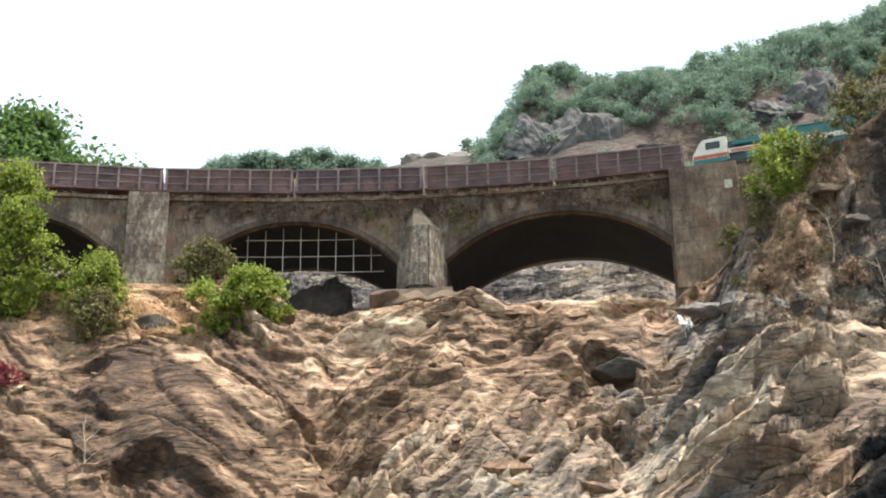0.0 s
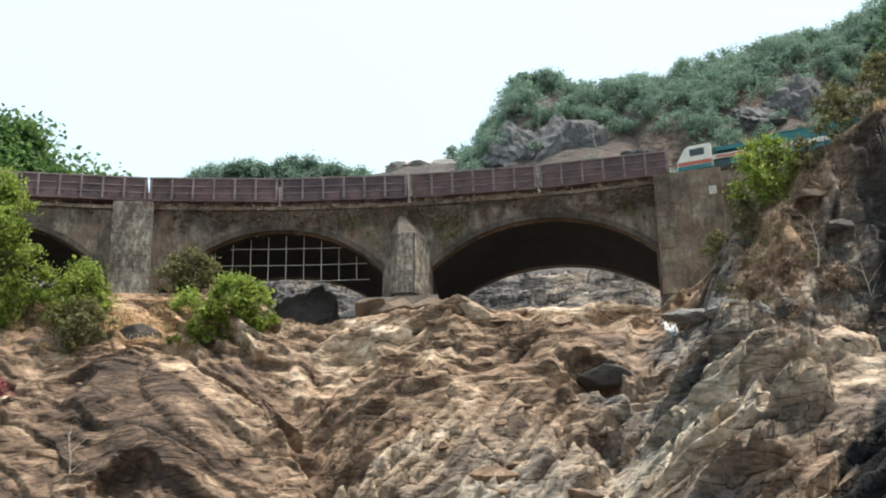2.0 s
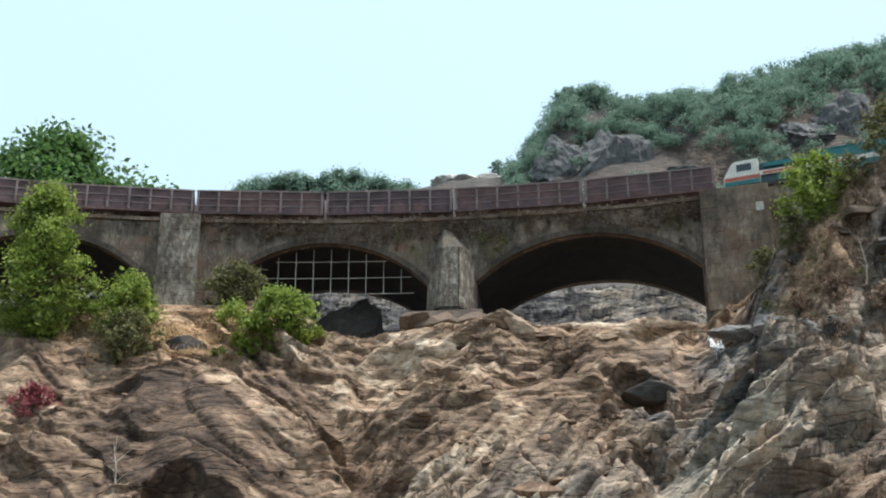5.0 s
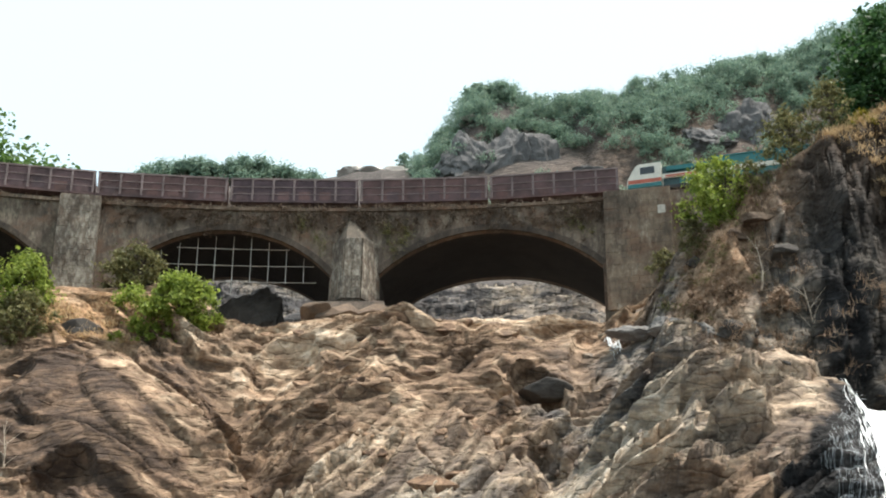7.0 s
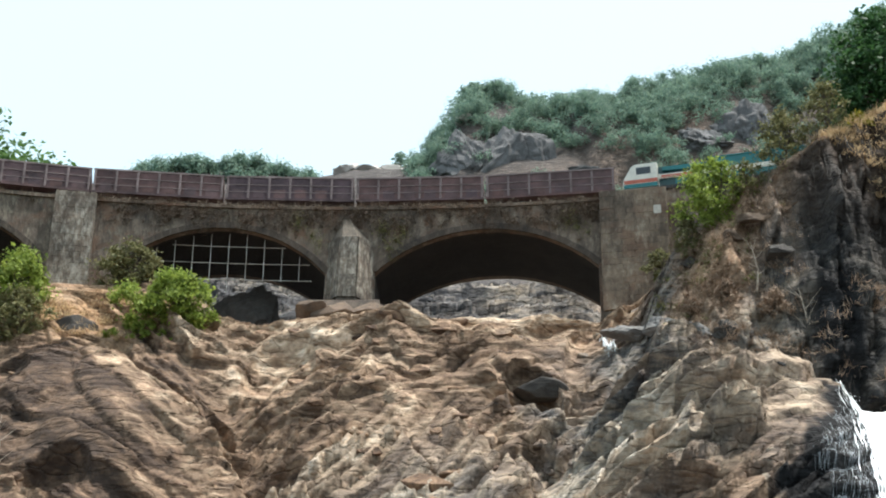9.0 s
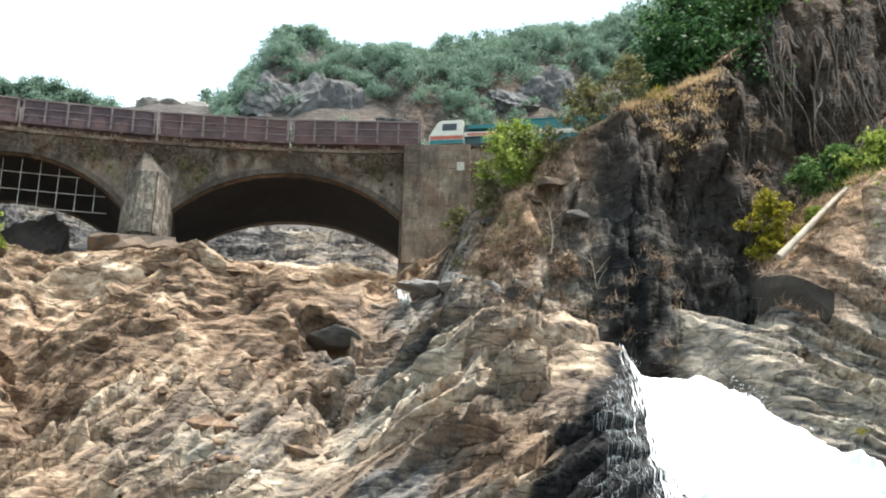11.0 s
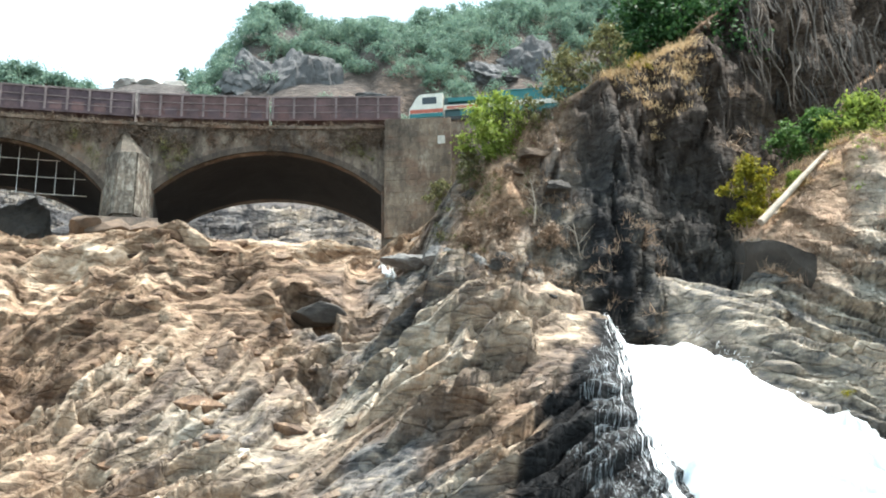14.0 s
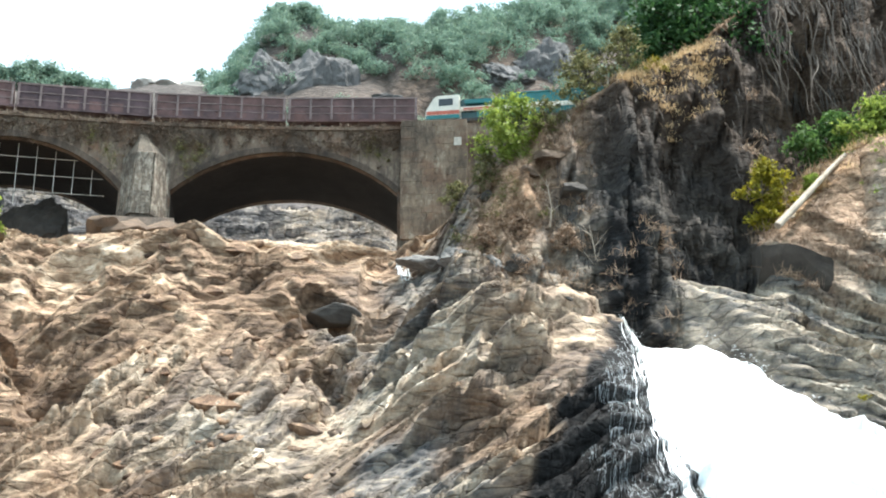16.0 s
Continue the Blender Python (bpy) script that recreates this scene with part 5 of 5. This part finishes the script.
tagged(leaf_mesh("wall_plants", v, f, CREEPER), "withered plants growing on the masonry", "plants", kind="stuff")
wall_spots = np.array([on_arc(q, -0.1, z) for q, z in [(4.6, 45.2), (5.0, 44.4), (5.2, 43.6), (4.5, 46.0), (5.6, 45.0), (-1.2, 45.4), (-0.6, 44.6), (20.2, 45.6), (21.0, 45.2), (19.4, 46.2), (-2.4, 46.6), (6.2, 45.8)]])
v, f = leaf_quads(rng, wall_spots, rng.uniform(0.4, 0.9, 12), 4800, 0.06, 1.2)
tagged(leaf_mesh("wall_ivy", v, f, LEAF_OLIVE), "olive green plants clinging to the arches", "plants", kind="stuff")

for k, (x, y, h, w, mat, what) in enumerate([(18.2, 91.5, 3.0, 3.0, LEAF_OLIVE, "olive bush"), (16.4, 93.5, 2.4, 2.6, LEAF_OLIVE, "olive bush"), (22.5, 90.0, 2.6, 3.6, LEAF_OLIVE, "dusty bush"),
                                            (20.0, 88.3, 1.8, 2.4, TWIG, "leafless twiggy bush"), (23.0, 87.0, 2.0, 2.6, TWIG, "leafless twiggy bush"), (17.5, 89.0, 1.6, 2.2, TWIG, "leafless twiggy bush"),
                                            (31.0, 89.5, 1.8, 2.4, LEAF_YELLOW, "yellow-green bush"), (40.5, 84.5, 1.4, 2.6, LEAF_BRIGHT, "low green bush"), (47.0, 84.5, 1.8, 3.6, LEAF_BRIGHT, "low green bush")]):
    plant("bush", x, y, height(x, y) - 0.2, h, w, 2200, 0.1, mat, what + (" on the scrub hillside" if x < 35 else " on the earth bank"), "bush", 100 + k, 0.06, 0.05, 12, w * 0.7)


def bare_tree(x, y, z, high, seed, label):
    rng = np.random.default_rng(seed)
    e = empty("dead_tree", pose(x, y, z), label, "tree")
    stem = [Vector((0.05 * high * math.sin(4 * t), 0, -0.4 + high * 1.05 * t)) for t in np.linspace(0, 1, 7)]
    part("trunk", tube(bmesh.new(), stem, 0.035 * high ** 0.7, 0.02, 7), PALE_WOOD, e)
    for k in range(9):
        b = stem[2 + k % 4]
        d = Vector((rng.uniform(-1, 1), rng.uniform(-0.6, 0.6), rng.uniform(0.4, 1.1))).normalized() * high * rng.uniform(0.25, 0.45)
        part("branch", tube(bmesh.new(), [b, b + d * 0.5 + Vector((0, 0, 0.03)), b + d], 0.022, 0.008, 5), PALE_WOOD, e)
    return e


def hanging(name, rng, bases, count, length, width, mat, label):
    p = bases[rng.integers(0, len(bases), count)] + rng.normal(size=(count, 3)) * np.array([0.5, 0.2, 0.3])
    d = np.stack([rng.normal(size=count) * 0.14, -0.15 + rng.normal(size=count) * 0.08, -np.ones(count)], -1)
    ln = length * (0.3 + 0.9 * rng.random(count))[:, None]
    w = np.array([1, 0.2, 0]) * width
    mid = p + d * ln * 0.5 + rng.normal(size=(count, 3)) * 0.08
    end = p + d * ln + rng.normal(size=(count, 3)) * 0.1
    v = np.stack([p - w, p + w, mid + w, end, mid - w], 1).reshape(-1, 3)
    return tagged(leaf_mesh(name, v, np.arange(count * 5).reshape(-1, 5), mat), label, "vines", kind="stuff")


rng = np.random.default_rng(75)
hanging("cliff_vines", rng, spots(rng, 160, 23, 39, 84.5, 89.0) + np.array([0, -0.3, 0.3]), 500, 1.8, 0.024, DARK_VINE, "dark dry vines hanging down the cliff")
hanging("bank_vines", rng, spots(rng, 120, 39, 54, 89.0, 93.5) + np.array([0, -0.3, 0.3]), 1500, 2.2, 0.03, DARK_VINE, "brown vines and rootlets hanging over the bank")
stems("bank_scrub", rng, spots(rng, 160, 36, 54, 80.5, 90), 9000, 0.7, 0.025, TWIG, "dry brown scrub on the earth bank", "scrub", 1.0)
stems("ledge_scrub", rng, spots(rng, 50, 15, 24, 84, 88), 3000, 0.7, 0.022, TWIG, "dry brown scrub between the rocks", "scrub", 1.0)

v, f = leaf_quads(rng, spots(rng, 70, 43, 54, 80.5, 86.5), rng.uniform(0.2, 0.7, 70), 5200, 0.09, 0.6)
tagged(leaf_mesh("bank_plants", v, f, LEAF_BRIGHT), "low green plants creeping over the earth bank", "plants", kind="stuff")
v, f = leaf_quads(rng, spots(rng, 260, 15.5, 25.5, 86.5, 91.5), rng.uniform(0.2, 0.55, 260), 16000, 0.055, 0.7)
tagged(leaf_mesh("withered_brush", v, f, TWIG), "withered tan brush matted over the hillside", "scrub", kind="stuff")
v, f = leaf_quads(rng, spots(rng, 80, 15.5, 25, 88.0, 92.5), rng.uniform(0.25, 0.7, 80), 7500, 0.075, 0.7)
tagged(leaf_mesh("hillside_plants", v, f, LEAF_OLIVE), "olive low plants on the scrub hillside", "plants", kind="stuff")
v, f = leaf_quads(rng, spots(rng, 12, 37, 43, 73, 80), rng.uniform(0.2, 0.5, 12), 1200, 0.08, 0.7)
tagged(leaf_mesh("moss_tufts", v, f, LEAF_YELLOW), "yellow-green tufts between the rocks by the water", "plants", kind="stuff")

bare_tree(-26.5, 80.5, height(-26.5, 80.5), 3.6, 5, "thin leafless dead tree on the rocks")
bare_tree(24.5, 86.0, height(24.5, 86.0), 4.5, 6, "thin leafless grey tree on the hillside")
bare_tree(22.0, 88.0, height(22.0, 88.0), 3.5, 7, "thin leafless grey tree on the hillside")
bare_tree(27.0, 89.0, height(27.0, 89.0), 3.2, 8, "thin leafless grey tree on the hillside")

# dry creepers on the spandrel walls
rng = np.random.default_rng(81)
cs = []
while len(cs) < 170:
    q, zc = rng.uniform(-40, 27), 47.7 - abs(rng.normal()) * 1.1
    top = max([45.0 - 3.0] + [cr - (q - c) ** 2 * (cr - sp) / h ** 2 for c, h, cr, sp in ARCHES if abs(q - c) < h])
    if zc < top + 0.7 or noise.noise(Vector((q * 0.28, zc * 0.4, 5))) < -0.05:
        continue
    cs.append(tuple(on_arc(q, -0.06 - (DECK - zc) * 0.035, zc)))
v, f = leaf_quads(rng, cs, rng.uniform(0.15, 0.42, len(cs)), 9500, 0.06)
tagged(leaf_mesh("dry_creepers", v, f, CREEPER), "dry brown creepers clinging to the viaduct wall", "plants", kind="stuff")

# roots that hang over the bank
ROOT = plain("root_bark", (0.105, 0.085, 0.068), 0.9, vary=0.4)
roots = empty("hanging_roots", Matrix(), "tangle of bleached hanging tree roots over the bank", "roots")
rng = np.random.default_rng(81)
for k in range(60):
    x = rng.uniform(39.5, 53)
    top_z = rng.uniform(50, 57)
    drop = rng.uniform(3, 8)
    y0 = 89.2 + rng.uniform(-1.2, 1.2)
    sway = rng.normal(size=2) * 0.7
    pts = [Vector((x + sway[0] * t + 0.35 * math.sin(5 * t + k), y0 - 0.6 * t + 0.25 * math.sin(4 * t + 2 * k), top_z - drop * t)) for t in np.linspace(0, 1, 8)]
    part("root", tube(bmesh.new(), pts, rng.uniform(0.03, 0.09), 0.02, 6), ROOT if k % 3 else BARK, roots)

# branches lying by the log
for k, (a, b2) in enumerate([((38.0, 83.2, 35.6), (42.0, 84.4, 37.6)), ((39.5, 83.6, 36.6), (44.0, 85.0, 40.4))]):
    a, b2 = Vector(a), Vector(b2)
    tagged(part("dead_branch", tube(bmesh.new(), [a.lerp(b2, t) + Vector((0, 0, 0.2 * math.sin(7 * t + k))) for t in np.linspace(0, 1, 7)], 0.10, 0.05, 7), PALE_WOOD), "crooked dead branch lying on the earth bank", "branch")

# ---- stones of the viaduct ----
def stone_mesh(name, mat, seed):
    rng = np.random.default_rng(seed)
    bm = bmesh.new()
    bmesh.ops.create_cube(bm, size=1.0)
    bmesh.ops.bevel(bm, geom=list(bm.edges), offset=0.03, segments=1, affect='EDGES')
    for v in bm.verts:
        v.co += Vector(rng.normal(size=3) * 0.01)
    me = bpy.data.meshes.new(name)
    bm.to_mesh(me)
    bm.free()
    me.materials.append(mat)
    return me


BLOCKS = [stone_mesh("stone", BLOCK, k) for k in range(3)]
BROWN_BLOCKS = [stone_mesh("stone", BROWN_BLOCK, k) for k in range(3)]
RINGS = [stone_mesh("voussoir", FOOTING, 10 + k) for k in range(3)]
rng = np.random.default_rng(90)


def lay(face, a, b, z0, z1, course, length, low_out, top_out, kinds=BLOCKS):
    """Courses of stone on a face between two plan points, leaning back from low_out to top_out."""
    (sa, oa), (sb, ob_) = a, b
    n = int(round((z1 - z0) / course))
    for i in range(n):
        zc = z0 + (i + 0.5) * (z1 - z0) / n
        t = (zc - z0) / (z1 - z0)
        out = low_out + (top_out - low_out) * t
        pa, pb = on_arc(sa, oa - out, zc), on_arc(sb, ob_ - out, zc)
        full = (pb - pa).length
        m = max(1, int(round(full / length)))
        cuts = [0.0] + sorted((k + (0.28 if i % 2 else -0.05) + rng.uniform(-0.12, 0.12)) / m for k in range(1, m)) + [1.0]
        ang = math.degrees(math.atan2(pb.y - pa.y, pb.x - pa.x))
        for c0, c1 in zip(cuts, cuts[1:]):
            p = pa.lerp(pb, (c0 + c1) / 2)
            o = new("stone", kinds[int(rng.integers(3))])
            o.parent = face
            o.matrix_basis = pose(p.x, p.y, p.z, 0, 0, ang) @ Matrix.Diagonal(((c1 - c0) * full - 0.018, 0.26 + rng.uniform(0, 0.06), (z1 - z0) / n - 0.014, 1))


GREY_BLOCK = stone_material("grey_wall_stone", (0.09, 0.095, 0.105), (0.27, 0.27, 0.275), (0.55, 0.55, 0.55), (0.50, 0.64))
GREY_BLOCKS = [stone_mesh("stone", GREY_BLOCK, 30 + k) for k in range(3)]
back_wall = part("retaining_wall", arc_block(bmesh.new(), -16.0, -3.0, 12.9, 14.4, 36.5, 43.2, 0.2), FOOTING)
tagged(back_wall, "grey stone retaining wall seen through the viaduct arch", "wall", kind="structure")
lay(back_wall, (-16.0, 12.9), (-3.0, 12.9), 37.2, 43.2, 0.75, 1.0, 0.2, 0.0, GREY_BLOCKS)
by_name = {o.name: o for o in viaduct.children}
lay(by_name["pilaster"], (-21.7, -0.75), (-18.5, -0.75), 38.6, 48.2, 0.48, 0.85, 0.32, 0.0)
lay(by_name["abutment"], (22.0, -0.85), (27.3, -0.85), 38.0, 48.2, 0.55, 0.95, 0.45, 0.0, BROWN_BLOCKS)
for k in range(3):
    for zz in np.arange(39.4, 44.7, 0.5):
        o = cut_outline(zz + 0.25)
        lay(cutwater, o[k], o[k + 1], zz, zz + 0.5, 0.5, 0.8, 0.0, 0.0)
for c, h, crown, spring in ARCHES:
    d = crown - spring
    r = (h * h + d * d) / (2 * d)
    qs = np.linspace(-1, 1, 29)
    for q0, q1 in zip(qs[:-1], qs[1:]):
        q = (q0 + q1) / 2
        sc, zc = c + h * q, crown - r + math.sqrt(max(r * r - (h * q) ** 2, 0))
        tilt = math.degrees(math.asin(max(-1, min(1, h * q / r))))
        p = on_arc(sc, 0.04 - (DECK - zc) * 0.035, zc)
        o = new("voussoir", RINGS[int(rng.integers(3))])
        o.parent = viaduct
        o.matrix_basis = pose(p.x, p.y, p.z, 0, 0, -math.degrees(sc / RAD)) @ pose(0, 0, 0, 0, tilt, 0) @ pose(0, 0, 0.19) @ Matrix.Diagonal((h * (q1 - q0) / math.cos(radians(tilt)) - 0.012, 0.22 + rng.uniform(0, 0.08), 0.5, 1))


# ---- broken slabs lying on the slope ----
def slab_shape(seed):
    """A flat-sided slab, convex, with broken corners."""
    rng = np.random.default_rng(seed)
    bm = bmesh.new()
    bmesh.ops.create_icosphere(bm, subdivisions=2, radius=1.0)
    n = rng.normal(size=(9, 3)) * np.array([1, 1, 0.35])
    n /= np.linalg.norm(n, axis=1)[:, None]
    n = np.concatenate([n, [[0.12, -0.1, 1.0], [0, 0.1, -1.0]]])
    c = np.concatenate([rng.uniform(0.34, 0.60, 9), [0.36, 0.5]])
    for v in bm.verts:
        p = np.array(v.co) * 1.3
        for _ in range(2):
            for a, b in zip(n, c):
                p = p - a * max(0.0, p @ a - b)
        v.co = Vector(p)
    bmesh.ops.remove_doubles(bm, verts=bm.verts, dist=0.05)
    bmesh.ops.dissolve_limit(bm, angle_limit=0.06, verts=bm.verts, edges=bm.edges)
    bmesh.ops.triangulate(bm, faces=bm.faces)
    vs = np.array([v.co[:] for v in bm.verts])
    fs = np.array([[v.index for v in f.verts] for f in bm.faces])
    bm.free()
    return vs, fs


SHAPES = [slab_shape(200 + k) for k in range(14)]


def slab_rock(name, piece):
    """Rock for loose slabs: brown among the ledges, greyer towards the water, each slab with its own tone."""
    m, nt, b = material(name)
    p = coords(nt)
    info = nt.nodes.new("ShaderNodeObjectInfo").outputs["Random"] if piece else nt.nodes.new("ShaderNodeNewGeometry").outputs["Random Per Island"]
    mid = tex(nt, p, 0.9, 9, 0.7, 0.8)
    fine = tex(nt, p, 4.0, 8, 0.72)
    n = nt.nodes.new("ShaderNodeMath")
    n.operation = 'MULTIPLY_ADD'
    nt.links.new(info, n.inputs[0])
    n.inputs[1].default_value = 0.24
    n2 = nt.nodes.new("ShaderNodeMath")
    n2.operation = 'SUBTRACT'
    nt.links.new(mid, n2.inputs[0])
    n2.inputs[1].default_value = 0.15
    nt.links.new(n2.outputs[0], n.inputs[2])
    warm = ramp(nt, n.outputs[0], [(0.28, (0.056, 0.034, 0.022)), (0.42, (0.15, 0.092, 0.058)), (0.54, (0.26, 0.166, 0.102)), (0.67, (0.41, 0.29, 0.19)), (0.82, (0.57, 0.45, 0.335))])
    cool = ramp(nt, n.outputs[0], [(0.28, (0.04, 0.04, 0.042)), (0.41, (0.11, 0.098, 0.088)), (0.53, (0.23, 0.188, 0.148)), (0.65, (0.38, 0.31, 0.22)), (0.80, (0.58, 0.51, 0.41))])
    sep = nt.nodes.new("ShaderNodeSeparateXYZ")
    nt.links.new(p, sep.inputs[0])
    rng_x = nt.nodes.new("ShaderNodeMapRange")
    nt.links.new(sep.outputs[0], rng_x.inputs[0])
    rng_x.inputs[1].default_value, rng_x.inputs[2].default_value = 2.0, 11.0
    c = mix(nt, rng_x.outputs[0], warm, cool)
    c = mix(nt, 0.5, c, ramp(nt, fine, [(0.3, grey(0.42)), (0.56, grey(1.0))]), 'MULTIPLY')
    nt.links.new(c, b.inputs["Base Color"])
    b.inputs["Roughness"].default_value = 0.88
    b.inputs["Specular IOR Level"].default_value = 0.3
    split = cracks(nt, coords(nt, (0.5, 1.0, 1.6), (24, -24, 12)), 1.1)
    under = bump(nt, split, b, 0.5, 0.06)
    under = bump(nt, mid, b, 0.8, 0.28, under)
    bump(nt, fine, b, 0.65, 0.10, under)
    return m


SLAB_PIECE, SLAB_ROCK = slab_rock("slab_rock", True), slab_rock("broken_slab_rock", False)
slab_meshes = []
for k, (vs, fs) in enumerate(SHAPES):
    me = bpy.data.meshes.new("slab")
    me.from_pydata([tuple(q) for q in vs], [], [tuple(int(i) for i in q) for q in fs])
    me.materials.append(SLAB_PIECE)
    slab_meshes.append(me)

rng = np.random.default_rng(300)
want = 420
sx_, sy_ = rng.uniform(-46, 47, want * 2), 69.0 + 28.0 * rng.random(want * 2)
gx_, gy_, gz_, gs_ = surface(sx_, sy_)
calm_dome = 1.5 * hump(sx_, sy_, -22, 83.5, 8, 6.5, -25) + 0.8 * hump(sx_, sy_, -8, 79, 4, 3.5) + 0.7 * hump(sx_, sy_, -2, 93, 4, 2)
in_water = (sx_ > 25.4 - 0.1 * (81 - sy_)) & (sx_ < np.interp(sy_, [62, 68, 73, 76, 79, 81.6, 84], [48, 44, 38.8, 34.6, 32.2, 31.0, 29])) & (sy_ < 84)
is_wet = (sx_ > 23.6 - 0.66 * (81.5 - sy_)) & (sx_ < 27) & (sy_ < 82)
clump = fbm(sx_ * 0.22, sy_ * 0.22, 3, 301)
keep = (~in_water) & (~is_wet) & ((sx_ < 9) | (rng.random(want * 2) < np.where(sx_ < 27, 0.16, 0.4))) & (gs_ < 1.7) & (rng.random(want * 2) > calm_dome) & (clump + 0.35 * rng.random(want * 2) > 0.0) & ~((sx_ < -14) & (sy_ > 91)) & ~((sx_ > 34) & (sy_ > 80.5)) & ~((sx_ > 14) & (sy_ > 88.5) & (rng.random(want * 2) > 0.25))
chosen = np.flatnonzero(keep)[:want]
sizes = np.clip(0.38 * np.exp(0.45 * rng.normal(size=len(chosen))), 0.15, 0.95)
order = np.argsort(-sizes)
strike = np.interp(sx_, [-40, -26, -12, 0, 8, 14, 22, 34, 45], [10, -28, -16, 14, 18, 42, 34, -22, -30])
loose_v, loose_f, count_v = [], [], 0
for rank, oi in enumerate(order):
    i, a = chosen[oi], sizes[oi]
    shape = int(rng.integers(len(SHAPES)))
    lie = Matrix.Rotation(radians(40 + 8 * rng.normal()), 4, 'X') @ Matrix.Rotation(radians(strike[i] + 9 * rng.normal()), 4, 'Z') @ Matrix.Rotation(radians(7 * rng.normal()), 4, 'Y') @ Matrix.Rotation(radians(6 * rng.normal()), 4, 'X')
    dims = (a * rng.uniform(1.6, 3.0), a * rng.uniform(0.9, 1.5), a * rng.uniform(0.8, 1.2))
    sink = (0.20 + 0.16 * rng.random()) * a
    m = Matrix.Translation((gx_[i], gy_[i] + 0.7 * sink, gz_[i] - 0.7 * sink)) @ lie @ Matrix.Diagonal((*dims, 1))
    if rank < 120:
        o = new("slab", slab_meshes[shape])
        o.parent = slope
        o.matrix_basis = m
    else:
        vs, fs = SHAPES[shape]
        mm = np.array(m)
        loose_v.append(vs @ mm[:3, :3].T + mm[:3, 3])
        loose_f.append(fs + count_v)
        count_v += len(vs)
tagged(leaf_mesh("broken_slabs", np.concatenate(loose_v), np.concatenate(loose_f), SLAB_ROCK), "countless broken slabs lying on the rock slope", "rocks", kind="stuff")
